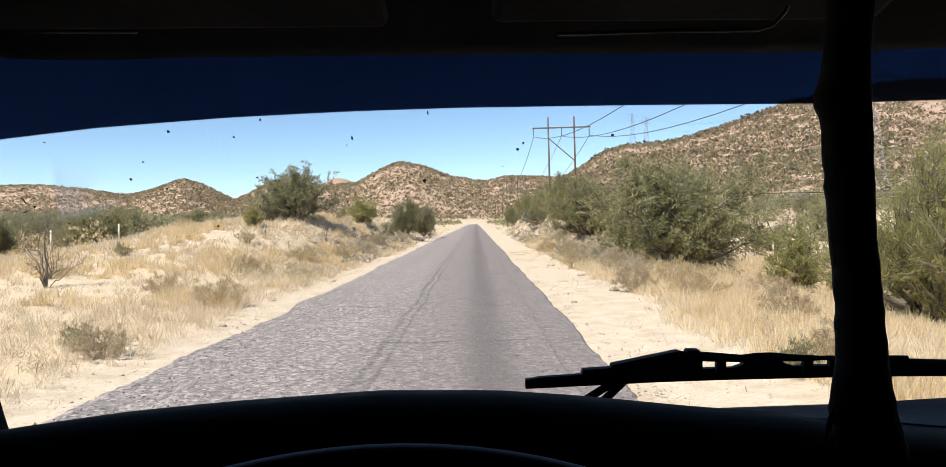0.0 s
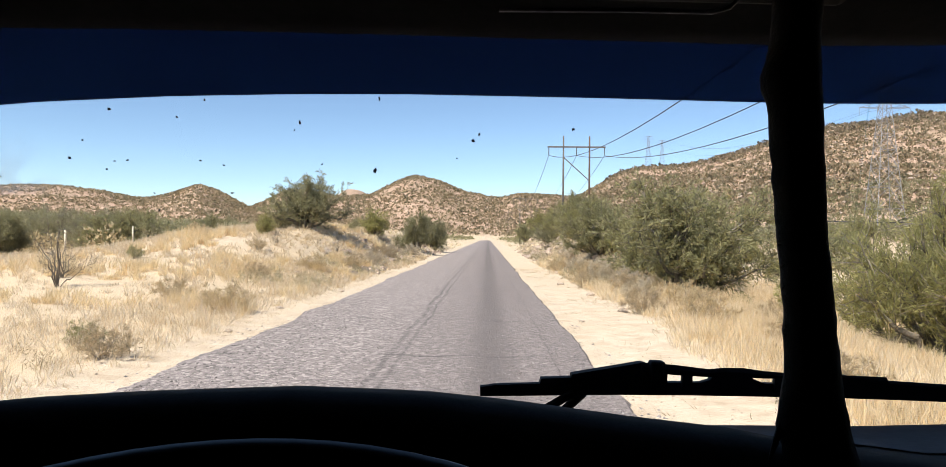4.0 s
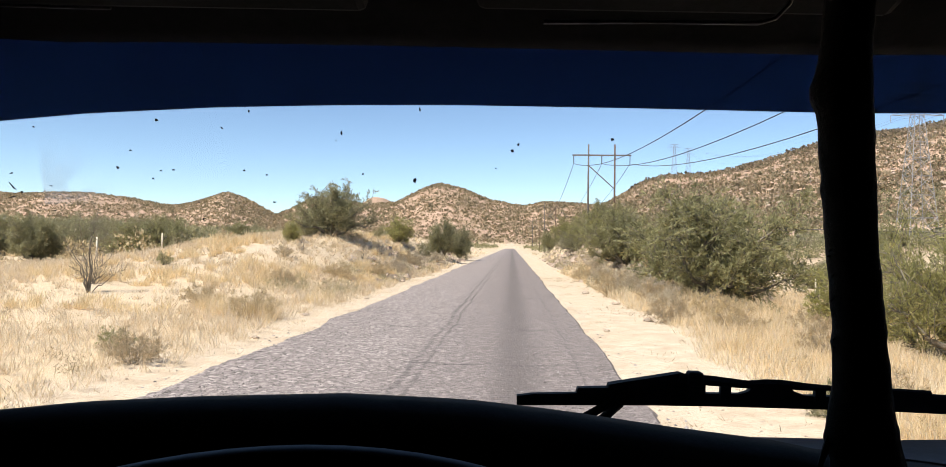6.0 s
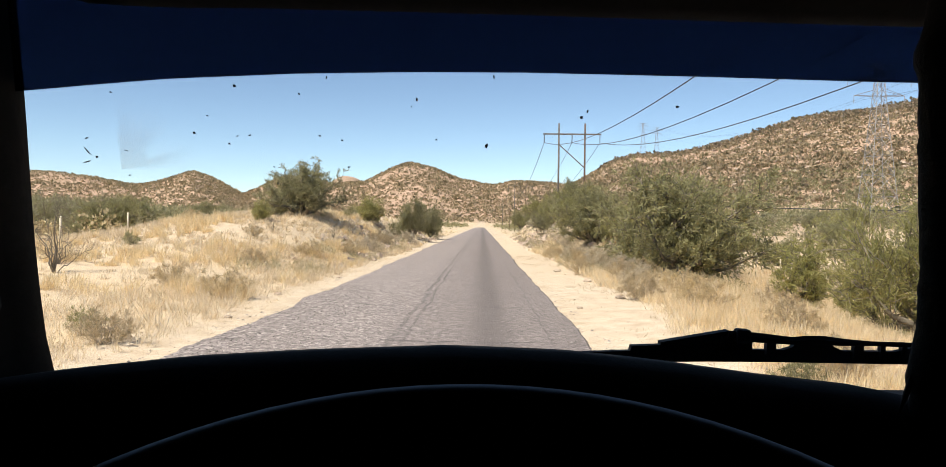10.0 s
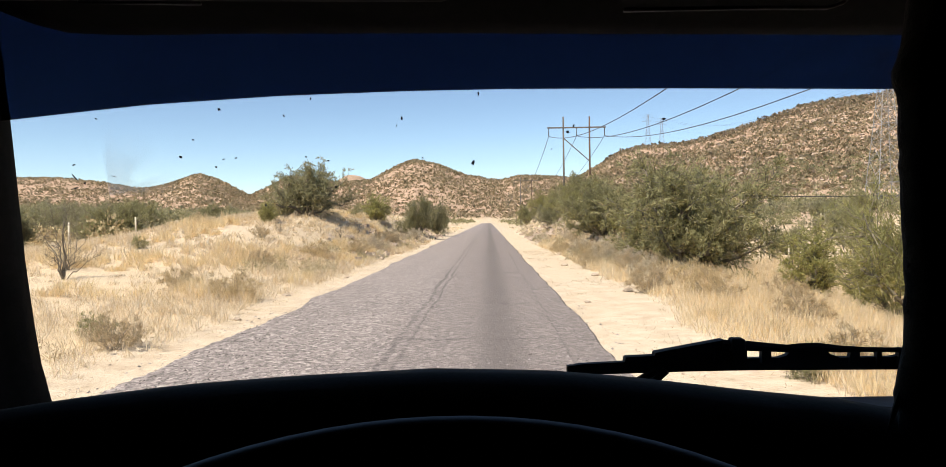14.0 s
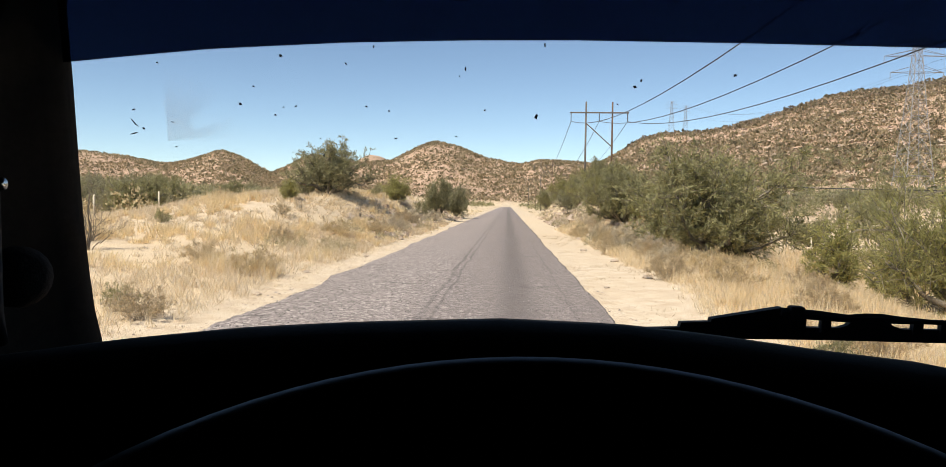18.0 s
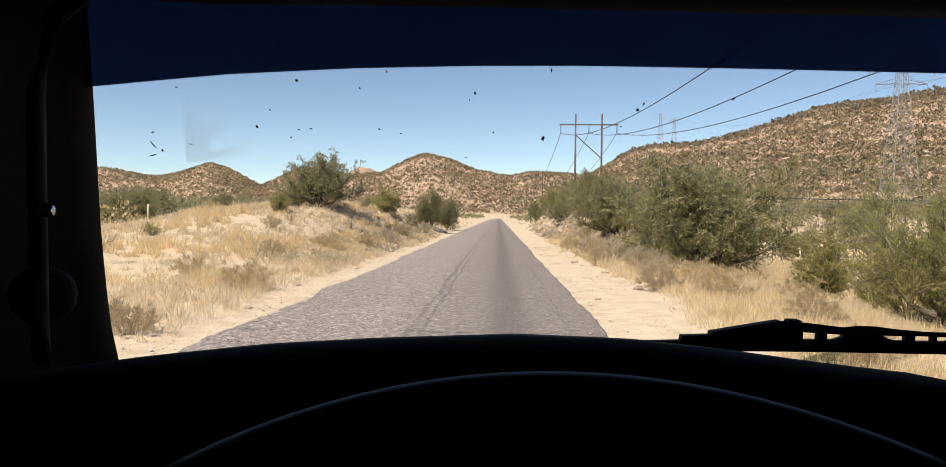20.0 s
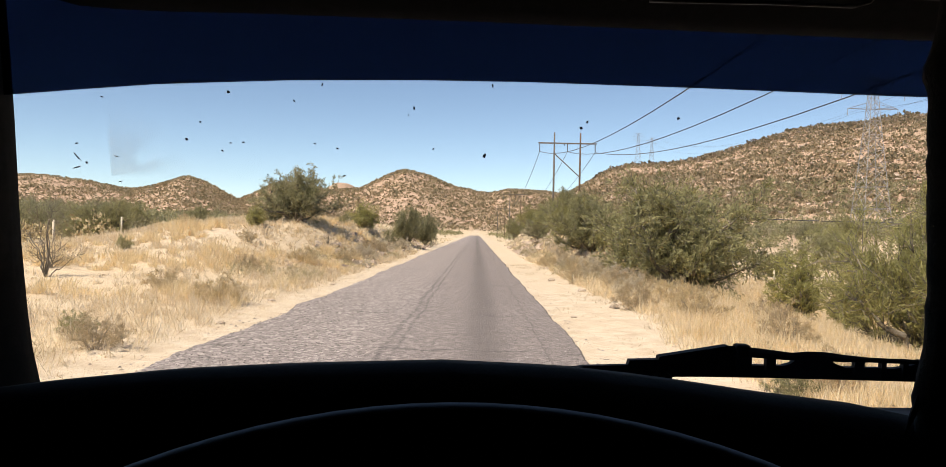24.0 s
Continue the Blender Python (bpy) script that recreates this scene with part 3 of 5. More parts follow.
def blades(p, d, length, width, rs):
    """Narrow diamonds from p along d."""
    d = d / (np.linalg.norm(d, axis=1, keepdims=True) + 1e-9)
    s = np.cross(d, rs.normal(size=d.shape))
    s /= np.linalg.norm(s, axis=1, keepdims=True) + 1e-9
    length, width = np.asarray(length)[:, None], np.asarray(width)[:, None]
    v = np.stack([p, p + d * length * 0.45 + s * width, p + d * length, p + d * length * 0.45 - s * width], 1).reshape(-1, 3)
    return v, np.arange(len(p) * 4).reshape(-1, 4)


def plant_meshes(name, seed, tall, wide, limbs, twigs, leaves, leaf_len, leaf_wid, lift, leaf_mat, low=0.12, wood_mat=M_BARK, stem=0.07):
    """A desert shrub or small tree of unit pose: limbs from one stool, twigs on the limbs, leaves along the twigs."""
    rs = np.random.RandomState(seed)
    trunk_s, trunk_r, tw_s, tw_r, lp, ld = [], [], [], [], [], []
    for i in range(limbs):
        az = 2 * np.pi * (i + rs.rand() * 0.8) / limbs
        open_ = radians(8 + 74 * ((i * 0.618) % 1) ** 0.85)
        reach = 0.74 + 0.26 * rs.rand()
        out, top = wide * 0.5 * math.sin(open_) * reach, tall * (0.16 + 0.80 * math.cos(open_)) * reach
        k = np.linspace(0, 1, 8)
        bend = rs.normal(size=2) * 0.10 * wide
        path = np.stack([np.cos(az) * out * k ** lift + bend[0] * k * k, np.sin(az) * out * k ** lift + bend[1] * k * k, top * k ** 0.9], -1)
        path[1:-1] += rs.normal(size=(6, 3)) * 0.022 * tall
        path[0, 2] = -0.05 * tall
        rad = stem * tall * 0.42 * (1 - 0.88 * k) * (0.7 + 0.5 * rs.rand())
        for q in range(7):
            trunk_s.append(path[q:q + 2])
            trunk_r.append(rad[q:q + 2])
        for _ in range(twigs):
            s = low + (1 - low) * rs.rand() ** 0.75
            q = min(int(s * 7), 6)
            p0 = path[q] + (path[q + 1] - path[q]) * (s * 7 - q)
            dirn = np.array([np.cos(az), np.sin(az), 0.45]) * 0.55 + rs.normal(size=3) * 0.62
            dirn[2] += 0.25
            dirn /= np.linalg.norm(dirn)
            ln = tall * (0.13 + 0.16 * rs.rand()) * (1.1 - 0.35 * s)
            mid = p0 + dirn * ln * 0.5 + rs.normal(size=3) * 0.02 * tall
            end = p0 + dirn * ln + np.array([0, 0, 0.05 * tall * rs.rand()])
            r0 = 0.0042 * tall
            tw_s += [np.stack([p0, mid]), np.stack([mid, end])]
            tw_r += [(r0, r0 * 0.7), (r0 * 0.7, r0 * 0.3)]
            for _ in range(3):
                w = rs.rand()
                b0 = p0 + (end - p0) * w
                bd = dirn + rs.normal(size=3) * 0.7
                bd /= np.linalg.norm(bd)
                be = b0 + bd * ln * 0.45
                tw_s.append(np.stack([b0, be]))
                tw_r.append((r0 * 0.55, r0 * 0.2))
            m = max(leaves // (limbs * twigs), 1)
            br = tw_s[-3:] + [np.stack([p0, end])]
            pick = rs.randint(0, 4, m)
            w = 0.15 + 0.85 * rs.rand(m)[:, None]
            seg = np.array([br[c] for c in pick])
            lp.append(seg[:, 0] + (seg[:, 1] - seg[:, 0]) * w + rs.normal(size=(m, 3)) * 0.012 * tall)
            ld.append((seg[:, 1] - seg[:, 0]) / (np.linalg.norm(seg[:, 1] - seg[:, 0], axis=1, keepdims=True) + 1e-9) + rs.normal(size=(m, 3)) * 0.55 + [0, 0, 0.15])
    tv, tf = prisms(trunk_s, trunk_r, 5)
    wv, wf = prisms(tw_s, tw_r, 3)
    out = [("trunk", tv, tf, wood_mat), ("twigs", wv, wf, wood_mat)]
    if leaves:
        lp, ld = np.concatenate(lp), np.concatenate(ld)
        lp[:, 2] = np.maximum(lp[:, 2], 0.02 * tall)
        lv, lf = blades(lp, ld, leaf_len * (0.6 + 0.8 * rs.rand(len(lp))), leaf_wid * (0.6 + 0.8 * rs.rand(len(lp))), rs)
        out.append(("crown", lv, lf, leaf_mat))
    return out


def plant(name, label, category, at, meshes, grp, spin=0, size=1.0):
    base = group(name, at, label, category, grp)
    for pn, v, f, mat in meshes:
        tagged(mesh_object(pn, v, f, mat, base, smooth=(pn == "trunk")), kind="stuff" if pn == "twigs" else "")
    base.matrix_basis = pose(*at, 0, 0, spin) @ Matrix.Scale(size, 4)
    return base


def on_ground(x, y, sink=0.03):
    return (x, y, float(height(np.array([x]), np.array([y]))[0]) - sink)


KINDS = {
    # tall, wide, limbs, twigs, leaves, leaf length, leaf width, lift, material
    "palo_verde_tree": ("fine-twigged yellow-green palo verde tree on dry ground", "tree", dict(tall=4.2, wide=6.0, limbs=26, twigs=24, leaves=40000, leaf_len=0.19, leaf_wid=0.0105, lift=0.8, leaf_mat=M_LEAF_YELLOW)),
    "mesquite_tree": ("dense dark green mesquite tree beside the road", "tree", dict(tall=3.8, wide=5.2, limbs=26, twigs=24, leaves=36000, leaf_len=0.15, leaf_wid=0.017, lift=0.85, leaf_mat=M_LEAF_OLIVE)),
    "ironwood_tree": ("rounded grey-green desert ironwood tree", "tree", dict(tall=3.5, wide=4.4, limbs=22, twigs=22, leaves=19000, leaf_len=0.14, leaf_wid=0.021, lift=0.8, leaf_mat=M_LEAF_DARK)),
    "thorn_bush": ("grey-green tangled thorn bush in dry brush", "bush", dict(tall=3.2, wide=4.8, limbs=24, twigs=22, leaves=15000, leaf_len=0.16, leaf_wid=0.018, lift=0.75, leaf_mat=M_LEAF_GREY, wood_mat=M_DRYWOOD)),
    "young_tree": ("young upright yellowish-green desert sapling", "tree", dict(tall=2.8, wide=2.2, limbs=18, twigs=14, leaves=8500, leaf_len=0.15, leaf_wid=0.017, lift=1.35, leaf_mat=M_LEAF_YELLOW, stem=0.045)),
    "bare_shrub": ("leafless dark grey shrub with dry branches", "shrub", dict(tall=1.9, wide=1.9, limbs=9, twigs=7, leaves=0, leaf_len=0.1, leaf_wid=0.01, lift=1.0, leaf_mat=M_STRAW_DULL, wood_mat=M_BARK, stem=0.03)),
    "dry_shrub": ("low brownish-grey half-dry roadside shrub", "shrub", dict(tall=0.75, wide=1.5, limbs=16, twigs=12, leaves=3600, leaf_len=0.09, leaf_wid=0.006, lift=0.7, leaf_mat=M_STRAW_DULL, wood_mat=M_DRYWOOD, stem=0.03)),
    "silver_shrub": ("silvery grey dried-out roadside shrub", "shrub", dict(tall=0.9, wide=1.7, limbs=18, twigs=14, leaves=5200, leaf_len=0.09, leaf_wid=0.006, lift=0.7, leaf_mat=M_SILVER, wood_mat=M_DRYWOOD, stem=0.03)),
    "green_shrub": ("small olive-green shrub in dry grass", "shrub", dict(tall=0.9, wide=1.2, limbs=12, twigs=12, leaves=3000, leaf_len=0.08, leaf_wid=0.008, lift=0.8, leaf_mat=M_LEAF_OLIVE, stem=0.03)),
}
FIRST = {}


def grow(kind, x, y, tall=None, spin=None, wide=None):
    """A plant of that kind at a place; all plants of one kind share their meshes."""
    label, category, spec = KINDS[kind]
    size = (tall or spec["tall"]) / spec["tall"]
    broad = size if wide is None else wide / spec["wide"]
    spin = (x * 77.7 + y * 31.3) % 360 if spin is None else spin
    m = pose(*on_ground(x, y), 0, 0, spin) @ Matrix.Diagonal((broad, broad, size, 1))
    if kind not in FIRST:
        FIRST[kind] = plant(kind, label, category, (0, 0, 0), plant_meshes(kind, 11 + len(FIRST), **spec), "desert " + category + "s")
        FIRST[kind].matrix_basis = m
        return FIRST[kind]
    ob = copy_thing(FIRST[kind], m)
    ob.matrix_basis = m
    return ob


# right of the road
grow("mesquite_tree", 8.7, 32.0, 5.4, 40, 7.2)
grow("palo_verde_tree", 6.6, 52, 3.0, None, 4.6)
grow("mesquite_tree", 8.2, 60, 3.2)
grow("ironwood_tree", 6.4, 72, 2.9)
grow("mesquite_tree", 9.4, 82, 3.4)
grow("palo_verde_tree", 7.6, 96, 3.3)
grow("mesquite_tree", 6.2, 112, 3.0)
grow("ironwood_tree", 8.2, 130, 3.2)
grow("young_tree", 11.9, 27, 3.0)
grow("young_tree", 15.2, 29.5, 2.6)
grow("palo_verde_tree", 10.2, 40, 4.8, 20, 6.8)
grow("mesquite_tree", 6.7, 43, 3.4, 80, 5.0)
for kind, x, y, tall in (("mesquite_tree", 35, 72, 3.6), ("palo_verde_tree", 42, 64, 3.2), ("mesquite_tree", 50, 78, 3.8), ("ironwood_tree", 58, 86, 3.4), ("palo_verde_tree", 46, 96, 3.8),
                         ("mesquite_tree", 36, 104, 3.6), ("ironwood_tree", 28, 100, 3.2), ("mesquite_tree", 62, 104, 4.0), ("palo_verde_tree", 72, 98, 3.8), ("mesquite_tree", 24, 118, 3.4),
                         ("ironwood_tree", 54, 118, 3.8), ("mesquite_tree", 80, 120, 4.2), ("palo_verde_tree", 66, 130, 4.0), ("mesquite_tree", 40, 130, 3.8), ("ironwood_tree", 92, 130, 4.0)):
    grow(kind, x, y, tall)
for kind, x, y, tall in (("mesquite_tree", -27, 52, 3.4), ("thorn_bush", -31, 58, 3.8), ("mesquite_tree", -35, 52, 3.6), ("thorn_bush", -38, 62, 3.8), ("mesquite_tree", -33, 68, 4.0),
                         ("thorn_bush", -42, 70, 4.2), ("mesquite_tree", -46, 62, 4.0), ("thorn_bush", -50, 74, 4.0), ("mesquite_tree", -40, 80, 4.2), ("thorn_bush", -30, 84, 3.0),
                         ("mesquite_tree", -36, 94, 4.2), ("thorn_bush", -46, 92, 4.2), ("mesquite_tree", -56, 88, 4.4), ("thorn_bush", -24, 100, 2.4), ("mesquite_tree", -52, 104, 4.4),
                         ("thorn_bush", -30, 112, 2.8), ("mesquite_tree", -20, 120, 2.4), ("thorn_bush", -42, 118, 4.4), ("mesquite_tree", -64, 108, 4.6), ("mesquite_tree", -16, 134, 2.2)):
    grow(kind, x, y, tall)
grow("palo_verde_tree", 30, 86, 3.4)
grow("palo_verde_tree", 31, 58, 2.9)
grow("mesquite_tree", 27, 66, 2.7)
grow("ironwood_tree", 37, 60, 3.0)
grow("mesquite_tree", 41, 82, 3.2)
# things passed earlier, and the thicket beside the cab
grow("palo_verde_tree", 12.9, 20.2, 5.6, 30, 6.0)
grow("mesquite_tree", -18, -97, 5.5)
grow("mesquite_tree", -16, -46, 5.4)
grow("ironwood_tree", -18, -37, 3.4)
grow("bare_shrub", -14, -30, 2.6)
grow("mesquite_tree", 17, -36, 3.2)
grow("palo_verde_tree", 14, -12, 3.4)
grow("ironwood_tree", 26, -60, 4.0)
# left of the road
grow("ironwood_tree", -13.0, 52, 4.2, None, 5.6)
grow("mesquite_tree", -8.0, 82, 4.4, None, 4.2)
grow("young_tree", -10.2, 66, 2.6, None, 2.8)
grow("mesquite_tree", -7.3, 99, 4.8, None, 5.0)
grow("ironwood_tree", -8.6, 116, 3.2)
grow("bare_shrub", -13.9, 23.5, 2.9, None, 2.0)
grow("bare_shrub", -15.2, 26.0, 1.5)
grow("green_shrub", -14.6, 51, 1.3)
grow("green_shrub", -11.0, 60, 1.1)
grow("young_tree", -14.0, 46, 1.5, None, 1.3)
grow("bare_shrub", -9.4, 52, 1.3)
grow("dry_shrub", -8.6, 36, 0.8)
grow("dry_shrub", -12.0, 38, 0.6)
grow("green_shrub", -8.4, 70, 1.5)
grow("bare_shrub", -11.8, 41, 0.9)
grow("bare_shrub", -9.6, 47, 1.2)
rs = np.random.RandomState(21)
for kind, x, y, tall in (
        ("dry_shrub", 4.5, 20.5, 0.75), ("dry_shrub", 4.2, 31, 0.7), ("dry_shrub", 5.2, 24, 0.6), ("dry_shrub", 4.4, 44, 0.8), ("green_shrub", 4.1, 9.4, 0.55),
        ("dry_shrub", 4.9, 9.9, 0.6), ("dry_shrub", 6.4, 15, 0.7), ("dry_shrub", 8.5, 21, 0.8), ("green_shrub", 9.8, 28, 0.8), ("dry_shrub", 5.0, 37, 0.9),
        ("dry_shrub", -6.9, 19.5, 0.8), ("dry_shrub", -6.4, 12.2, 0.6), ("green_shrub", -7.2, 13.2, 0.55), ("dry_shrub", -9.6, 22.4, 0.7),
        ("dry_shrub", -9.5, 30, 0.7), ("green_shrub", -16, 33, 0.7), ("dry_shrub", -7.6, 42, 0.9), ("dry_shrub", -8.1, 56, 1.0), ("dry_shrub", -18, 45, 0.8),
        ("dry_shrub", 5.6, 18.4, 0.8), ("dry_shrub", 6.0, 22.4, 0.85), ("dry_shrub", 5.4, 27.4, 0.9), ("dry_shrub", 6.6, 29.6, 0.8), ("dry_shrub", 5.0, 33.8, 0.9), ("dry_shrub", 7.6, 25.4, 0.7), ("dry_shrub", 7.4, 18.0, 0.6),
        ("silver_shrub", 5.2, 24.5, 0.8), ("silver_shrub", 5.6, 28.6, 1.0), ("silver_shrub", 5.2, 32.6, 1.0), ("silver_shrub", 5.8, 36.2, 1.2), ("silver_shrub", 5.1, 40.5, 1.0), ("silver_shrub", 5.5, 46.0, 1.2), ("silver_shrub", -7.4, 47.0, 1.1), ("silver_shrub", -7.6, 58.0, 1.2), ("silver_shrub", -7.2, 70.0, 1.2)):
    grow(kind, x, y, tall)


def tufts(name, label, n, area, tall, per, mat, seed, keep, lean=0.45, width=0.006):
    """Dry grass as one mass: tufts of thin bent blades over an area (x0, x1, y0, y1), denser near the cab."""
    rs = np.random.RandomState(seed)
    x0, x1, y0, y1 = area
    u = rs.rand(n * 4)
    y = y0 + (y1 - y0) * u ** 1.7
    x = x0 + (x1 - x0) * rs.rand(n * 4)
    ok = keep(x, y, rs)
    x, y = x[ok][:n], y[ok][:n]
    z = height(x, y)
    k = len(x)
    size = tall * (0.55 + 0.9 * rs.rand(k)) * (0.75 + 0.9 * np.clip(lumpy(x, y, 6, 2) + 0.3, 0, 1))
    base = np.repeat(np.stack([x, y, z - 0.02], -1), per, 0)
    base[:, :2] += rs.normal(size=(k * per, 2)) * 0.10
    s = np.repeat(size, per) * (0.5 + 0.7 * rs.rand(k * per))
    d = rs.normal(size=(k * per, 3)) * lean
    d[:, 2] = 1
    far = np.repeat(np.hypot(x, y), per)
    v, f = blades(base, d, s, width * (0.7 + 0.6 * rs.rand(k * per)) * np.clip(far / 18, 1, 3.2), rs)
    ob = mesh_object(name, v, f, mat)
    return tagged(ob, label, "grass", kind="stuff")


def left_side(x, y, rs):
    bare = np.exp(-((x + 15.5) / 4.5) ** 2 - ((y - 40) / 7) ** 2)
    return (x < -5.75 - 0.8 * lumpy(x * 0, y, 7, 2)) & (rs.rand(len(x)) < 0.35 + 1.7 * lumpy(x, y, 7, 3) + 0.25) & (bare < 0.2 + 0.8 * rs.rand(len(x)))


def right_side(x, y, rs):
    return (x > 4.0 + 1.4 * lumpy(x * 0, y, 7, 2)) & (rs.rand(len(x)) < 0.8 + 1.4 * lumpy(x + 30, y, 8, 3))


tufts("dry_grass", "knee-high straw-coloured dry grass on the rise", 8500, (-34, -5.4, 7, 75), 0.30, 22, M_STRAW, 31, left_side)
tufts("dry_grass", "dull brownish dry grass between the straw tufts", 700, (-34, -6, 7, 80), 0.32, 14, M_STRAW_DULL, 32, left_side, 0.6)
tufts("dry_grass", "thick straw-coloured dry grass along the verge", 10500, (3.4, 24, 5, 60), 0.40, 22, M_STRAW, 33, right_side)
tufts("dry_grass", "dull dry grass and weeds towards the fence", 1500, (4.2, 30, 5, 75), 0.34, 14, M_STRAW_DULL, 34, right_side, 0.6)
tufts("bunchgrass", "golden bunchgrass clumps along the foot of the rise", 550, (-20, -5.9, 8, 60), 0.46, 60, M_GOLD, 39, lambda x, y, rs: (x < -6.1 - 0.6 * lumpy(x * 0, y, 7, 2)) & (lumpy(x, y, 4, 2) > 0.08), 0.38, 0.005)
tufts("bunchgrass", "golden bunchgrass clumps beside the sandy verge", 500, (4.2, 16, 7, 50), 0.46, 60, M_GOLD, 40, lambda x, y, rs: lumpy(x + 15, y, 4, 2) > 0.08, 0.38, 0.005)
tufts("dry_grass", "sparse short straw grass far along the verges", 1800, (-60, -6, 60, 220), 0.45, 8, M_STRAW, 35, left_side, 0.5, 0.012)
tufts("dry_grass", "sparse short straw grass far along the verges", 1200, (5, 60, 50, 200), 0.45, 8, M_STRAW, 36, right_side, 0.5, 0.012)
tufts("verge_litter", "thin short straw litter at the edge of the asphalt", 900, (-6.6, -4.9, 6, 60), 0.10, 8, M_STRAW, 37, lambda x, y, rs: x < -5.2 - 0.4 * rs.rand(len(x)), 1.2, 0.004)


def on_hills(n, seed, near, far, spread):
    """Places on the hillsides that face the road."""
    rs = np.random.RandomState(seed)
    a = np.radians(spread[0] + (spread[1] - spread[0]) * rs.rand(n))
    r = near + (far - near) * rs.rand(n) ** 0.8
    x, y = r * np.sin(a), r * np.cos(a)
    ok = (hills_at(x, y) > 5) & (rs.rand(n) < 0.45 + 1.3 * lumpy(x, y, 90, 3) + 0.25)
    return x[ok], y[ok]


def leaf_mass(name, label, x, y, size, mat, seed, per=90, flake=0.10, category="bushes", up=1.45, broad=0.45, inner=0.55):
    """Far bushes as one mass: each a loose dome of leaf-sized flakes."""
    rs = np.random.RandomState(seed)
    n = len(x)
    z = height(x, y)
    d = rs.normal(size=(n, per, 3))
    d /= np.linalg.norm(d, axis=2, keepdims=True)
    d[..., 2] = np.abs(d[..., 2]) * 0.95 + 0.05
    lob = 1 + 0.35 * np.sin(3 * np.arctan2(d[..., 1], d[..., 0]) + rs.rand(n, 1) * 6) * rs.rand(n, 1)
    r = (inner + (1 - inner) * rs.rand(n, per) ** 0.5) * lob
    p = np.stack([x, y, z], -1)[:, None] + d * (r * size[:, None] * 0.5)[..., None] * [1.15, 1.15, up]
    sz = np.repeat(size, per) * flake * (1 + rs.rand(n * per))
    v, f = blades(p.reshape(-1, 3), (d + rs.normal(size=d.shape) * 0.7).reshape(-1, 3), sz * 1.7, sz * broad, rs)
    return tagged(mesh_object(name, v, f, mat), label, category, kind="stuff")


x, y = on_hills(31000, 41, 230, 700, (4, 48))
leaf_mass("hill_scrub", "olive and brown scrub scattered over the stony hill", x, y, 1.0 + 2.4 * np.random.RandomState(1).rand(len(x)) ** 2, M_SCRUB, 42, 9, 0.22, "scrub", 1.0, 0.75)
x, y = on_hills(4200, 45, 560, 700, (9, 40))
leaf_mass("hill_scrub", "taller bushes along the crest of the stony hill", x, y, 1.4 + 3.4 * np.random.RandomState(4).rand(len(x)) ** 3, M_SCRUB, 46, 14, 0.20, "scrub", 1.2, 0.7)
x, y = on_hills(90000, 43, 1000, 2250, (-46, 10))
leaf_mass("hill_scrub", "olive and brown scrub on the distant hills", x, y, 1.8 + 3.4 * np.random.RandomState(2).rand(len(x)) ** 2, M_SCRUB, 44, 6, 0.30, "scrub", 0.8, 0.9)


rs = np.random.RandomState(51)


def plain_places(n, x0, x1, y0, y1, dense):
    x, y = x0 + (x1 - x0) * rs.rand(n), y0 + (y1 - y0) * rs.rand(n) ** 1.2
    ok = (np.abs(x + 1.5) > 12) & (hills_at(x, y) < 22) & (rs.rand(n) < dense + 1.2 * lumpy(x, y, 40, 3))
    return x[ok], y[ok]


for side, n, area, blend in (("beyond the grassy rise", 1700, (-210, -24, 60, 320), (0.40, 0.75)), ("at the foot of the hill", 1500, (26, 210, 64, 330), (0.62, 0.86))):
    x, y = plain_places(n, *area, 0.75)
    near = np.hypot(x, y) < 150
    sort = rs.rand(len(x))
    for tone, mat, a, b in (("olive-green mesquite", M_WOODS, 0, blend[0]), ("grey-brown thorny", M_BRUSH, blend[0], blend[1]), ("grey-green", M_LEAF_GREY, blend[1], 1)):
        for pick, word, per, flake in ((near, "", 420, 0.04), (~near, "far ", 110, 0.075)):
            ok = pick & (sort >= a) & (sort < b)
            leaf_mass("valley_bushes", word + tone + " thicket " + side, x[ok], y[ok], 1.7 + 2.4 * rs.rand(int(ok.sum())), mat, 52, per, flake)
x, y = plain_places(420, -110, -23, 44, 120, 0.8)
leaf_mass("valley_bushes", "tan half-dry brush in front of the thicket", x, y, 0.9 + 1.5 * rs.rand(len(x)), M_WEED, 57, 240, 0.045)
x, y = plain_places(2600, 34, 330, 190, 520, 1.0)
for k, mat, tone in ((0, M_WOODS, "olive-green"), (1, M_LEAF_GREY, "grey-green")):
    leaf_mass("valley_bushes", "far " + tone + " bushes climbing the foot of the hill", x[k::2], y[k::2], 1.8 + 2.4 * rs.rand(len(x[k::2])), mat, 58 + k, 60, 0.09)
x, y = plain_places(2600, -620, 420, 280, 1000, 0.8)
leaf_mass("valley_bushes", "far olive thicket across the valley floor", x, y, 3.0 + 2.5 * rs.rand(len(x)), M_WOODS, 54, 34)


tufts("verge_litter", "thin short straw litter on the sandy verge", 420, (2.1, 5.0, 6, 50), 0.10, 7, M_STRAW_DULL, 38, lambda x, y, rs: rs.rand(len(x)) < 0.3 + 1.6 * lumpy(x, y, 3, 2), 1.2, 0.004)


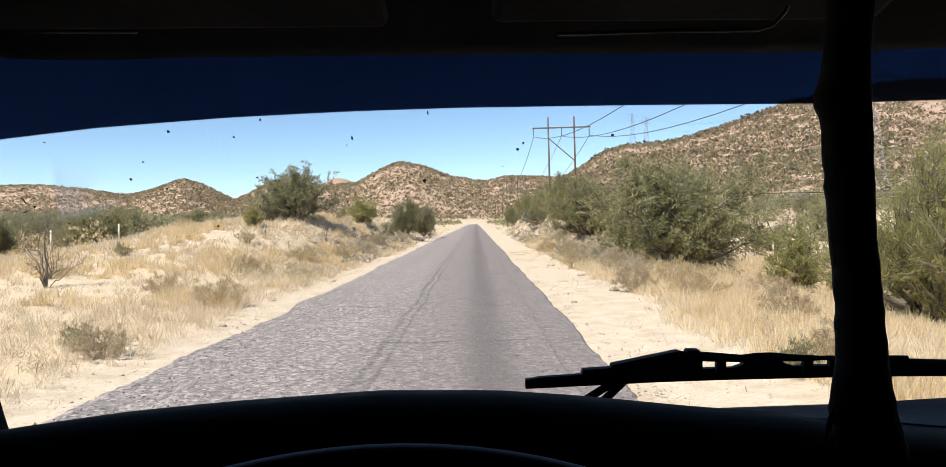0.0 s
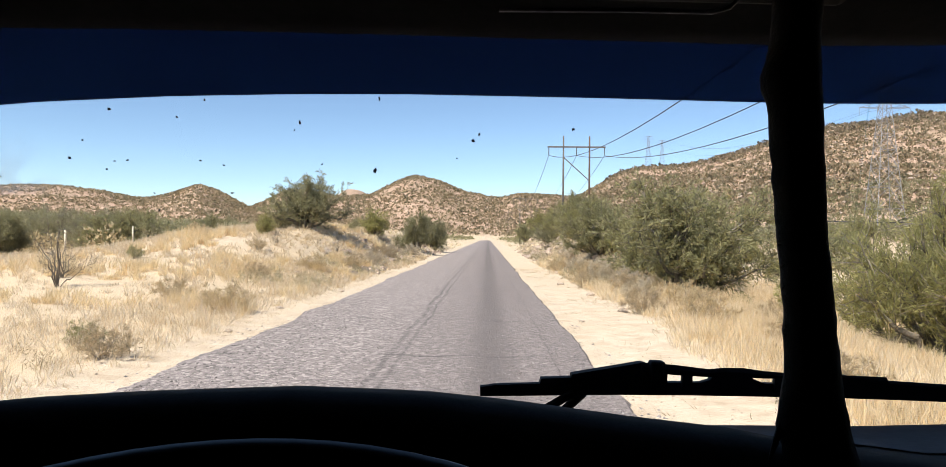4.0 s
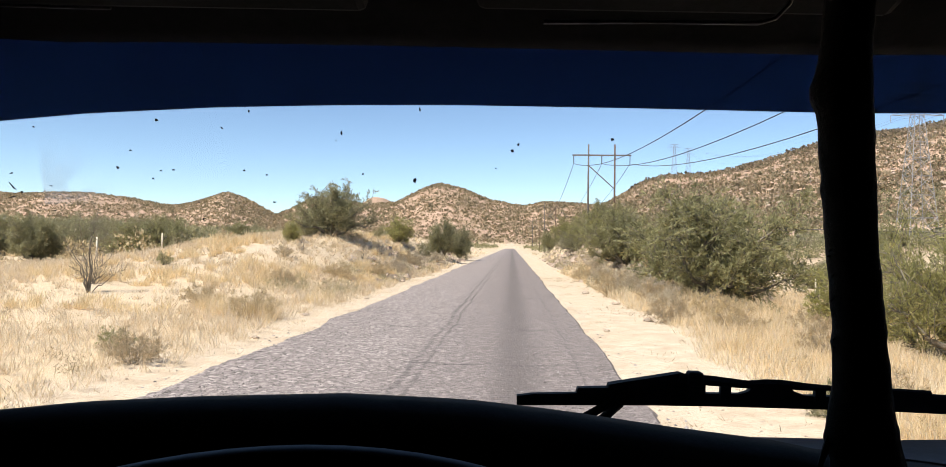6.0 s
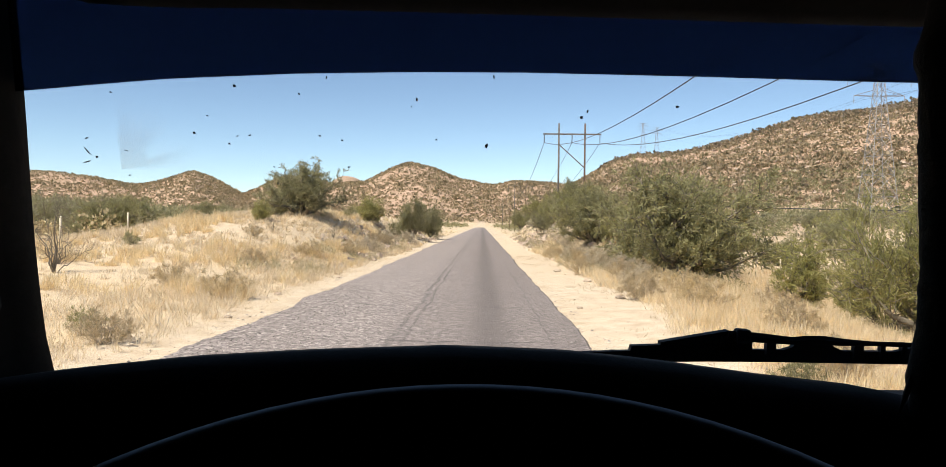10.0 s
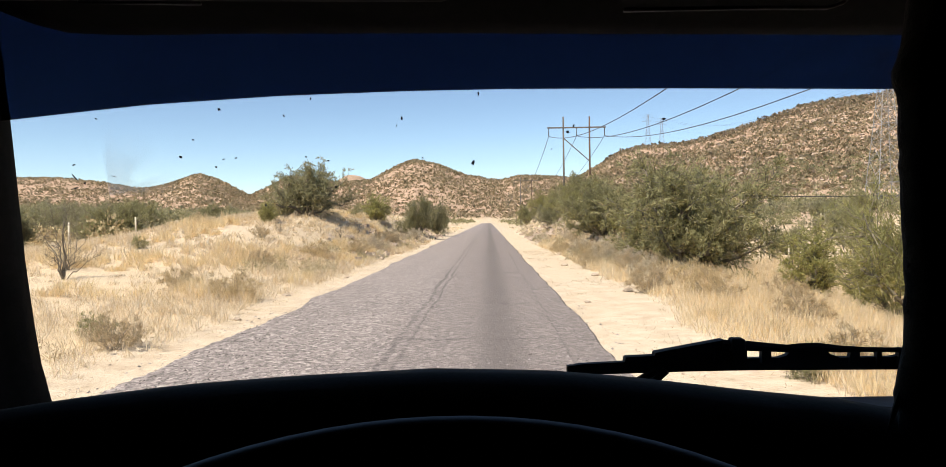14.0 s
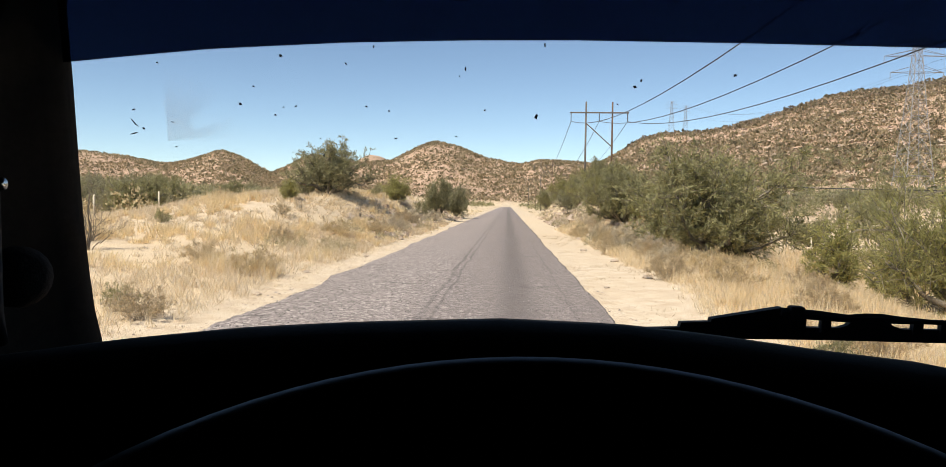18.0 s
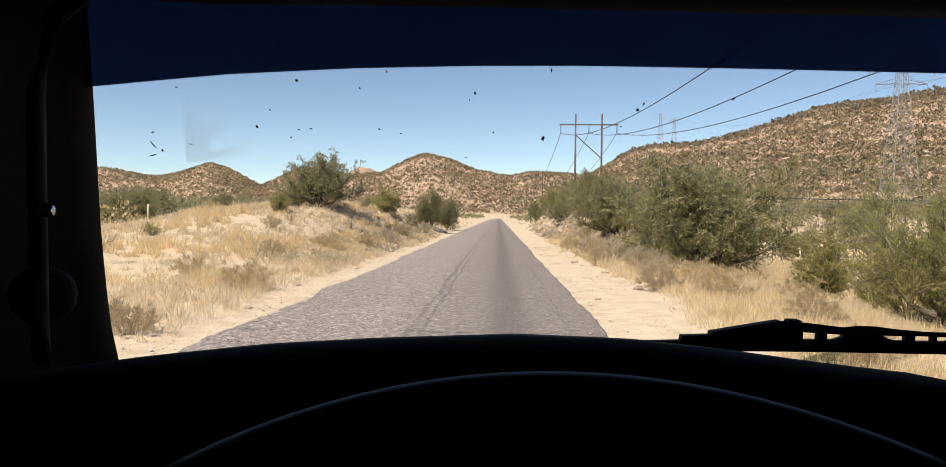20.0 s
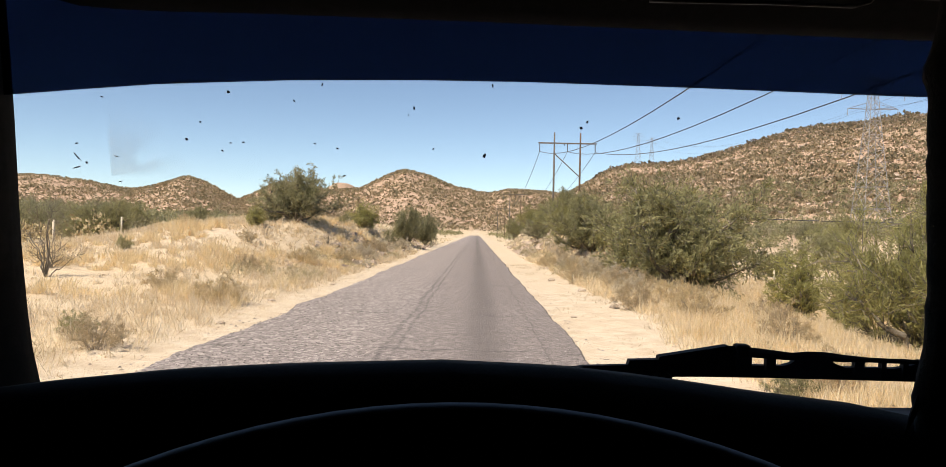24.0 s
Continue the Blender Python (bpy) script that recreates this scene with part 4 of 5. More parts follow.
def weeds(seed, n, area, keep):
    """Small brown weeds and dead forbs scattered through the grass, as one mass."""
    rs = np.random.RandomState(seed)
    x0, x1, y0, y1 = area
    x, y = x0 + (x1 - x0) * rs.rand(n), y0 + (y1 - y0) * rs.rand(n) ** 1.4
    ok = keep(x, y, rs)
    x, y = x[ok], y[ok]
    return leaf_mass("dry_weeds", "small brown dead weeds dotted through the grass", x, y, 0.16 + 0.45 * rs.rand(len(x)) ** 2.5, M_WEED, seed, 150, 0.045, "weeds", 1.2, 0.16, 0.1)


weeds(55, 900, (-34, -5.6, 8, 80), lambda x, y, rs: rs.rand(len(x)) < 0.6 + 1.4 * lumpy(x + 70, y, 5, 3))
weeds(56, 900, (3.4, 30, 7, 70), lambda x, y, rs: rs.rand(len(x)) < 0.5 + 1.4 * lumpy(x + 70, y, 5, 3))


def pebbles(name, label, n, keep, area, size, seed, mat=M_STONE, lift=None):
    rs = np.random.RandomState(seed)
    x0, x1, y0, y1 = area
    x, y = x0 + (x1 - x0) * rs.rand(n), y0 + (y1 - y0) * rs.rand(n) ** 1.8
    ok = keep(x, y)
    x, y = x[ok], y[ok]
    z = height(x, y) if lift is None else np.full(len(x), lift)
    n = len(x)
    s = size * (0.4 + 1.2 * rs.rand(n) ** 2)
    unit = np.array([(1, 0, 0), (0.3, 0.95, 0), (-0.8, 0.6, 0), (-0.8, -0.6, 0), (0.3, -0.95, 0), (0.1, 0.1, 0.75)])
    v = unit[None] * s[:, None, None] * (0.7 + 0.6 * rs.rand(n, 6, 1)) + np.stack([x, y, z - 0.1 * s], -1)[:, None]
    f = [(k, (k + 1) % 5, 5) for k in range(5)]
    faces = (np.arange(n)[:, None, None] * 6 + np.array(f)[None]).reshape(-1, 3)
    return tagged(mesh_object(name, v.reshape(-1, 3), faces, mat), label, "stones", kind="stuff")


pebbles("verge_gravel", "loose pale gravel along the road edges", 2600, lambda x, y: (x > ROAD_R + 0.05) | (x < ROAD_L - 0.05), (-6.2, 3.6, 5, 45), 0.022, 61)
pebbles("edge_chippings", "loose dark chippings crumbled off the road edge", 3000, lambda x, y: (np.abs(x - ROAD_R - 0.15) < 0.25) | (np.abs(x - ROAD_L + 0.2) < 0.35), (-5.5, 2.4, 5, 40), 0.022, 64, M_CHIP, -0.02)
pebbles("loose_chippings", "loose pale chippings strewn over the worn asphalt", 15000, lambda x, y: np.random.RandomState(7).rand(len(x)) < 0.25 + 0.75 * step(-0.8, -2.4, x) + 0.2 * lumpy(x, y, 1.2, 3), (ROAD_L + 0.05, ROAD_R - 0.1, 6, 24), 0.017, 63, M_CHIP, 0.005)
pebbles("bank_stones", "rough broken stones in the road banks", 1500, lambda x, y: ((x < -6.2) & (x > -10.5)) | ((x > 5) & (x < 10)), (-10.5, 10, 44, 115), 0.22, 62)


def rocks(name, label, x, y, size, seed, flat=0.7, sunk=0.25, mat=M_PALE_ROCK):
    """Angular broken blocks as one mass: jittered boxes, each turned its own way."""
    rs = np.random.RandomState(seed)
    n = len(x)
    cube = np.array([(a, b, c) for c in (-1, 1) for b in (-1, 1) for a in (-1, 1)], float)
    v = cube[None] * (0.55 + 0.55 * rs.rand(n, 8, 1)) + rs.normal(size=(n, 8, 3)) * 0.12
    q = rs.normal(size=(n, 3, 3))
    turn = np.linalg.qr(q)[0]
    v = np.einsum("nij,nkj->nki", turn, v) * [1, 1, flat] * (size * 0.5)[:, None, None]
    v += np.stack([x, y, height(x, y) + size * (0.5 - sunk) * flat], -1)[:, None]
    f = np.array([(0, 2, 3, 1), (4, 5, 7, 6), (0, 1, 5, 4), (2, 6, 7, 3), (0, 4, 6, 2), (1, 3, 7, 5)])
    faces = (np.arange(n)[:, None, None] * 8 + f[None]).reshape(-1, 4)
    return tagged(mesh_object(name, v.reshape(-1, 3), faces, mat), label, "rocks", kind="stuff")


for seed, label, x0, x1 in ((66, "pale broken rock in the cut bank below the mesquites", 4.3, 8.6), (67, "pale broken rock in the cut face of the grassy rise", -9.6, -6.0)):
    rs = np.random.RandomState(seed)
    n = 2600 if x0 > 0 else 1000
    x, y = x0 + (x1 - x0) * rs.rand(n), 30 + 85 * rs.rand(n) ** 1.2
    ok = rs.rand(n) < step(28, 44, y) * (0.5 + 2.2 * lumpy(x, y, 5, 2))
    rocks("bank_rocks", label, x[ok], y[ok], (0.10 + 0.40 * rs.rand(n) ** 2.2)[ok], seed)
x, y = on_hills(6000, 68, 230, 690, (4, 48))
rocks("hill_rocks", "pale rock outcrops strewn over the stony hill", x, y, 0.7 + 2.2 * np.random.RandomState(9).rand(len(x)) ** 2.5, 69, 0.55, 0.2)


# ------------------------------------------------------------------ poles, wires, towers, fence
def h_frame(x, y, grp="power line H-frames"):
    """A two-pole wooden frame: crossarm, brace and three insulator strings."""
    z = on_ground(x, y, 0.3)[2]
    t = group("power_pole", (x, y, z), "tall wooden two-pole power line frame with crossarm", "power pole", grp)
    top = 16.6 - z
    for dx, mat in ((-1.85, M_POLE_GREY), (1.85, M_POLE)):
        part("pole", tube(bmesh.new(), [(dx, 0, 0), (dx, 0, top * 0.5), (dx, 0, top)], [0.17, 0.14, 0.11], 9), mat, t, smooth=True)
    part("crossarm", box(bmesh.new(), (8.3, 0.12, 0.20), (0, -0.16, top - 1.55), bevel=0.02), M_POLE_GREY, t)
    part("brace", box(bmesh.new(), (4.9, 0.07, 0.14), (0.0, -0.2, top - 4.7), (0, 42, 0)), M_POLE_GREY, t)
    for dx in (-3.95, 0, 3.95):
        bm = bmesh.new()
        for k in range(7):
            tube(bm, [(dx, -0.16, top - 1.66 - k * 0.15), (dx, -0.16, top - 1.74 - k * 0.15), (dx, -0.16, top - 1.80 - k * 0.15)], [0.03, 0.10, 0.03], 7)
        part("insulator", bm, M_WIRE, t)
    return [(x + dx, y - 0.16, z + top - 2.75) for dx in (-3.95, 0, 3.95)]


def wire(name, label, a, b, sag, thick=0.018, parent=None):
    pts = [Vector(a).lerp(Vector(b), k / 24) - Vector((0, 0, sag * 4 * (k / 24) * (1 - k / 24))) for k in range(25)]
    ob = part(name, tube(bmesh.new(), pts, thick, 4, False), M_WIRE, parent, label)
    return tagged(ob, label, "wire", "power line wires")


ends = [h_frame(x, y) for x, y in ((14.2, -35), (12.65, 104), (12.65, 243), (12.65, 382))]
for p, q in zip(ends, ends[1:]):
    for a, b in zip(p, q):
        wire("power_wire", "dark sagging power line conductor", a, b, 5.0, 0.036)


def lattice_tower(x, y, tall, grp="lattice towers"):
    """A steel transmission tower: four tapering legs, cross bracing, three crossarms."""
    z = on_ground(x, y, 0.4)[2]
    t = group("lattice_tower", (x, y, z), "tall grey steel lattice transmission tower", "tower", grp)
    half = lambda k: tall * (0.078 * (1 - k) ** 1.15 + 0.016)
    lev = [0, 0.16, 0.30, 0.42, 0.53, 0.63, 0.72, 0.80, 0.87, 0.94, 1.0]
    corner = lambda k, i: Vector(((1, 1, -1, -1)[i] * half(k), (1, -1, -1, 1)[i] * half(k), tall * k))
    r = tall * (0.0018 if y < 300 else 0.0017)
    for i in range(4):
        part("leg", tube(bmesh.new(), [corner(k, i) for k in lev], r * 1.35, 4), M_STEEL, t)
        bm = bmesh.new()
        j = (i + 1) % 4
        for k0, k1 in zip(lev, lev[1:]):
            tube(bm, [corner(k0, i), corner(k1, j)], r * 0.8, 4)
            tube(bm, [corner(k0, j), corner(k1, i)], r * 0.8, 4)
            tube(bm, [corner(k1, i), corner(k1, j)], r * 0.8, 4)
        part("bracing", bm, M_STEEL, t)
    for k, ln in ((0.80, 0.16), (0.90, 0.20), (0.985, 0.13)):
        bm = bmesh.new()
        for s in (-1, 1):
            tip = Vector((s * ln * tall, 0, tall * k))
            for i in ((0, 1) if s > 0 else (2, 3)):
                tube(bm, [corner(k, i), tip], r, 4)
                tube(bm, [corner(min(k + 0.04, 1.0), i), tip], r * 0.8, 4)
            tube(bm, [tip, tip - Vector((0, 0, tall * 0.045))], r * 1.1, 4)
        part("crossarm", bm, M_STEEL, t)
    return t


lattice_tower(98, 182, 39)
lattice_tower(152, 640, 27)
lattice_tower(128, 585, 27)
for dz, x in ((30, 94), (34, 103), (34, 112)):
    wire("transmission_wire", "thin high transmission line conductor", (x, 182, dz + 4), (x * 0.33 + 110, 585, dz + 46), 9, 0.03)
    wire("transmission_wire", "thin high transmission line conductor", (x, 182, dz + 4), (x * 0.9, -120, dz + 8), 8, 0.03)
wire("low_cable", "dark low slung cable across the flat", (40, 140, 6.2), (150, 150, 7.4), 1.0, 0.09)


def fence_post(x, y, tall):
    t = group("fence_post", on_ground(x, y, 0.05), "pale weathered wooden fence post in dry grass", "fence post", "fence posts")
    part("stake", tube(bmesh.new(), [(0, 0, 0), (0.01, 0, tall * 0.6), (0.0, 0.01, tall)], [0.058, 0.055, 0.05], 7), M_POST, t, smooth=True)
    return t


for seed, n, x0, x1 in ((72, 260, 4.4, 8.4), (73, 80, -9.4, -6.2)):
    rs = np.random.RandomState(seed)
    x, y = x0 + (x1 - x0) * rs.rand(n), 28 + 80 * rs.rand(n) ** 1.3
    leaf_mass("dry_brush", "grey-brown dry brush growing between bank rocks", x, y, 0.4 + 0.7 * rs.rand(n), M_BRUSH, seed, 200, 0.05, "brush", 1.1, 0.2, 0.2)


rs = np.random.RandomState(71)
posts = [(23 + 0.3 * rs.normal(), 20 + 3.4 * k) for k in range(24)]
for x, y in posts:
    fence_post(x, y, 1.45 + 0.25 * rs.rand())
for lv in (0.45, 0.95):
    bm = bmesh.new()
    for (xa, ya), (xb, yb) in zip(posts, posts[1:]):
        tube(bm, [(xa, ya, on_ground(xa, ya)[2] + lv), (xb, yb, on_ground(xb, yb)[2] + lv)], 0.006, 3, False)
    tagged(part("fence_wire", bm, M_WIRE, None, "thin barbed fence wire between pale posts"), category="wire", kind="stuff")
for x, y in ((-21, 36), (-23, 47), (-25, 58), (-27, 70)):
    fence_post(x, y, 1.3)


def organ_pipe(x, y, tall, seed):
    """A many-armed columnar cactus; each arm is a ribbed column."""
    rs = np.random.RandomState(seed)
    t = group("organ_pipe_cactus", on_ground(x, y, 0.05), "tall many-armed green organ pipe cactus", "cactus", "columnar cacti")
    for k in range(9):
        az, out = rs.rand() * 6.28, 0.15 + 0.75 * rs.rand()
        top = tall * (0.6 + 0.4 * rs.rand())
        px, py = math.cos(az) * out, math.sin(az) * out
        pts = [(px * 0.2, py * 0.2, 0), (px * 0.7, py * 0.7, 0.25), (px, py, 0.6), (px, py, top * 0.7), (px, py, top - 0.1), (px, py, top)]
        part("arm", tube(bmesh.new(), pts, [0.06, 0.08, 0.085, 0.09, 0.075, 0.02], 10), M_CACTUS, t, smooth=False)
    return t


organ_pipe(-22, -68, 4.3, 1)
organ_pipe(-27, -65, 3.2, 2)


def marker_post(x, y):
    t = group("marker_post", on_ground(x, y, 0.1), "yellow painted marker post in dry grass", "marker post")
    part("pole", tube(bmesh.new(), [(0, 0, 0), (0, 0, 2.1)], 0.055, 10), M_YELLOW, t, smooth=True)
    part("cap", box(bmesh.new(), (0.2, 0.06, 0.24), (0, 0, 2.05), bevel=0.012), M_YELLOW, t)
    return t


marker_post(-20, -34)
marker_post(-24, -58)


def edge_stone(x, y, size, seed):
    rs = np.random.RandomState(seed)
    bm = bmesh.new()
    bmesh.ops.create_icosphere(bm, subdivisions=2, radius=size)
    for v in bm.verts:
        v.co = Vector((v.co.x * 1.3, v.co.y, v.co.z * 0.62)) * (0.8 + 0.45 * rs.rand())
    ob = part("stone", bm, M_STONE, None, "rough tan stone lying on the sandy verge")
    ob.location = on_ground(x, y, -0.25 * size)
    return tagged(ob, category="stone", group="verge stones")


for i, (x, y, s) in enumerate(((2.5, 18.6, 0.06), (4.0, 21, 0.12), (3.9, 27, 0.12), (-5.6, 16, 0.07), (-5.9, 21, 0.09), (-5.5, 28, 0.08), (3.4, 33, 0.12))):
    edge_stone(x, y, s, 300 + i)


# ------------------------------------------------------------------ the truck cab round the eye
# Inside the cab all places are told from the eye: x right, y ahead, z up; the base stands on the road below.
cab = group("truck_cab", (0, 0, 0), "dark truck cab with split windshield parked on the road", "truck")
E0 = Vector((0, 0, EYE))


LEAN = Matrix.Rotation(radians(-1.8), 3, "Y")      # the cab leans a little to the left on the road's crown


def rel(x, y, z):
    return E0 + LEAN @ Vector((x, y, z))


def glass_y(z):
    return 0.762 - 0.30 * z


def on_glass(x, z, off=0.0):
    return rel(x, glass_y(z) + off, z)


def interp(x, table):
    return float(np.interp(x, [p[0] for p in table], [p[1] for p in table]))


TINT_EDGE = [(-0.52, 0.120), (-0.485, 0.1215), (-0.41, 0.126), (-0.33, 0.1302), (-0.2, 0.1322), (-0.08, 0.131), (0.03, 0.128), (0.2, 0.1205), (0.4, 0.1105), (0.53, 0.107), (0.9, 0.110), (1.38, 0.12)]
PILLAR_EDGE = [(-0.30, -0.512), (-0.184, -0.515), (-0.13, -0.516), (-0.03, -0.506), (0.122, -0.484), (0.30, -0.462)]
GLASS_FOOT = [(-0.55, -0.186), (-0.515, -0.1845), (0.0, -0.204), (0.3, -0.2135), (0.5, -0.219), (1.4, -0.215)]
HEADER_EDGE = [(-0.50, 0.235), (-0.438, 0.211), (-0.404, 0.196), (-0.369, 0.1855), (-0.30, 0.1805), (-0.218, 0.178), (-0.007, 0.1675), (0.164, 0.158), (0.367, 0.147), (0.53, 0.143), (1.4, 0.143)]
CREST = [(-0.70, -0.168), (-0.455, -0.141), (-0.367, -0.1305), (-0.261, -0.1215), (-0.166, -0.1180), (-0.05, -0.1165), (0.044, -0.1220), (0.113, -0.1305), (0.204, -0.1448), (0.28, -0.155), (0.33, -0.1665), (0.45, -0.185), (1.5, -0.20)]

# panes and the blue film along their top
panes = []
for x0, x1 in ((-0.53, 0.4595), (0.4605, 1.40)):
    xs = np.linspace(x0, x1, 25)
    bm = bmesh.new()
    slab(bm, [on_glass(x, interp(x, GLASS_FOOT) - 0.03) for x in xs] + [on_glass(x, 0.30) for x in xs[::-1]], (0, 0.005, 0.0015))
    pane = part("windshield_pane", bm, M_GLASS, cab, "clear windshield pane with dried insect splats")
    pane.visible_shadow = False
    panes.append(pane)
xs = np.linspace(-0.53, 1.40, 60)
bm = slab(bmesh.new(), [on_glass(x, interp(x, TINT_EDGE), -0.002) for x in xs] + [on_glass(x, 0.30, -0.002) for x in xs[::-1]], (0, -0.0008, 0))
film = part("sunshade_film", bm, M_TINT, panes[0], "dark blue sunshade film on the glass")
film.visible_shadow = False


def splat(x, z, w, h, seed, turn=0.0):
    """A dried insect: a ragged flat crumb or streak on the glass."""
    rs = np.random.RandomState(seed)
    bm = bmesh.new()
    n, c, s = 11, math.cos(radians(turn)), math.sin(radians(turn))
    out = []
    for k in range(n):
        th = 2 * math.pi * k / n
        r = 0.45 + 0.75 * rs.rand()
        u, v = math.cos(th) * w * 0.41 * r, math.sin(th) * h * 0.41 * r
        out.append(on_glass(x + u * c - v * s, z + u * s + v * c, 0.0065))
    slab(bm, out, (0, 0.0012, 0))
    part("insect_splat", bm, M_BUG, panes[0])


# place on the glass, length, breadth, slant
SPLATS = [(-0.0135, 0.0594, 0.0066, 0.0042, 75), (0.0843, 0.0853, 0.0052, 0.0042, 20), (0.0905, 0.0915, 0.0042, 0.0022, 80), (0.1813, 0.0939, 0.0044, 0.0034, 20), (-0.0828, 0.1068, 0.0050, 0.0024, 95),
          (-0.2668, 0.1237, 0.0042, 0.0030, -20), (-0.202, 0.1147, 0.0030, 0.0026, -30), (-0.162, 0.0684, 0.0036, 0.0024, 0), (-0.1846, 0.0733, 0.0030, 0.0026, 40), (-0.3141, 0.0792, 0.0042, 0.0034, -30),
          (-0.0648, 0.0671, 0.0030, 0.0022, 0), (-0.0045, 0.1265, 0.0045, 0.0022, 90), (-0.428, 0.064, 0.0155, 0.0020, -55), (-0.430, 0.0525, 0.0115, 0.0016, 12), (-0.419, 0.0575, 0.0046, 0.0030, -30)]
SPLATS += [(-0.426, 0.0765, 0.0050, 0.0018, 15), (-0.387, 0.063, 0.0060, 0.0016, -20), (-0.3875, 0.038, 0.0036, 0.0018, 0), (-0.393, 0.1205, 0.0036, 0.0018, 0), (-0.235, 0.0433, 0.0024, 0.0018, 0),
           (-0.233, 0.0262, 0.0038, 0.0024, 60), (-0.157, 0.0414, 0.0046, 0.0022, 0), (-0.095, 0.042, 0.0034, 0.0018, 0), (-0.173, 0.1297, 0.0032, 0.0016, 60), (-0.089, 0.100, 0.0030, 0.0014, 80),
           (0.068, 0.0695, 0.0026, 0.0020, 0), (-0.298, 0.0956, 0.0028, 0.0022, 0), (-0.279, 0.0676, 0.0028, 0.0024, 0), (-0.270, 0.0750, 0.0044, 0.0014, 5), (-0.257, 0.0756, 0.0040, 0.0016, 10)]
for i, (x, z, w, h, turn) in enumerate(SPLATS):
    splat(x, z, w, h, 200 + i, turn)
# a milky wedge-shaped smudge
nu, nv = 12, 12
verts = [on_glass(-0.340 + 0.065 * (i / nu - 0.5) * 2, 0.078 + 0.056 * (j / nv - 0.5) * 2, -0.003) for j in range(nv + 1) for i in range(nu + 1)]
faces = [(j * (nu + 1) + i, j * (nu + 1) + i + 1, (j + 1) * (nu + 1) + i + 1, (j + 1) * (nu + 1) + i) for j in range(nv) for i in range(nu)]
ob = mesh_object("smudge", verts, faces, M_SMUDGE, panes[0], "milky smudge on the glass")
uv = ob.data.uv_layers.new(name="spread")
for lp in ob.data.loops:
    i, j = lp.vertex_index % (nu + 1), lp.vertex_index // (nu + 1)
    uv.data[lp.index].uv = ((i / nu - 0.5) * 2, (j / nv - 0.5) * 2)
ob.visible_shadow = False

# pillars, header, shell
bm = bmesh.new()
zs = np.linspace(-0.30, 0.30, 16)
grid = []
for z in zs:
    xe = interp(z, PILLAR_EDGE)
    grid.append([on_glass(xe, z, 0.012), on_glass(xe, z, -0.006), on_glass(xe - 0.012, z, -0.02), on_glass(xe - 0.05, z, -0.075), on_glass(xe - 0.085, z, -0.20), on_glass(xe - 0.14, z, -0.22), on_glass(xe - 0.16, z, 0.012)])
sheet(bm, [r + [r[0]] for r in grid])
part("windshield_pillar", bm, M_BLACK, cab, "black trimmed windshield pillar", True)
bm = bmesh.new()
grid = [[Vector((0.88 - p.x, p.y, p.z)) for p in r] for r in grid]
sheet(bm, [r + [r[0]] for r in grid])
part("windshield_pillar", bm, M_BLACK, cab, "black trimmed windshield pillar", True)

bm = bmesh.new()
xs = np.linspace(-0.66, 1.54, 70)
rows_ = []
for x in xs:
    z = interp(x, HEADER_EDGE)
    rows_.append([rel(x, 0.70, z + 0.025), rel(x, 0.668, z + 0.004), rel(x, 0.655, z), rel(x, 0.640, z + 0.006), rel(x, 0.60, z + 0.03), rel(x, 0.42, z + 0.075), rel(x, 0.10, 0.30)])
sheet(bm, rows_)
part("header_panel", bm, M_BLACK, cab, "black padded header above the windshield", True)

# centre post, wrapped in frayed black cloth tape
rs = np.random.RandomState(81)
bm = bmesh.new()
rings = []
for k in range(60):
    z = 0.215 - 0.435 * k / 59
    xl = np.interp(z, [-0.22, -0.155, -0.14, -0.10, -0.06, -0.013, 0.027, 0.066, 0.072, 0.084, 0.092, 0.22], [0.294, 0.292, 0.286, 0.289, 0.284, 0.276, 0.269, 0.263, 0.258, 0.257, 0.261, 0.262])
    xr = np.interp(z, [-0.22, -0.17, -0.145, -0.10, -0.015, 0.07, 0.10, 0.22], [0.358, 0.347, 0.336, 0.323, 0.305, 0.292, 0.288, 0.284])
    xl, xr = xl + 0.0004 * rs.normal(), xr + 0.0003 * rs.normal()
    mid, half = (xl + xr) / 2, (xr - xl) / 2
    rings.append([rel(mid + half * math.cos(a), 0.4857 - 0.3 * z + 0.016 * math.sin(a), z) for a in np.linspace(0, 2 * np.pi, 15)])
sheet(bm, rings)
post = part("centre_post", bm, M_TAPE, cab, "windshield centre post wrapped in frayed black tape", True)
for k in range(7):
    z = -0.15 + 0.20 * rs.rand()
    x = np.interp(z, [-0.14, -0.10, -0.013, 0.066], [0.286, 0.289, 0.276, 0.263]) + 0.002
    y = 0.4857 - 0.3 * z
    part("tape_fray", tube(bmesh.new(), [rel(x + 0.003, y, z), rel(x - 0.003 - 0.002 * rs.rand(), y - 0.004, z - 0.006 * rs.rand())], [0.0010, 0.0003], 4), M_TAPE, post)
part("tape_fray", tube(bmesh.new(), [rel(0.290, 0.525, -0.135), rel(0.284, 0.525, -0.150), rel(0.281, 0.53, -0.166)], [0.003, 0.0022, 0.0008], 5), M_TAPE, post, "loose end of black tape")

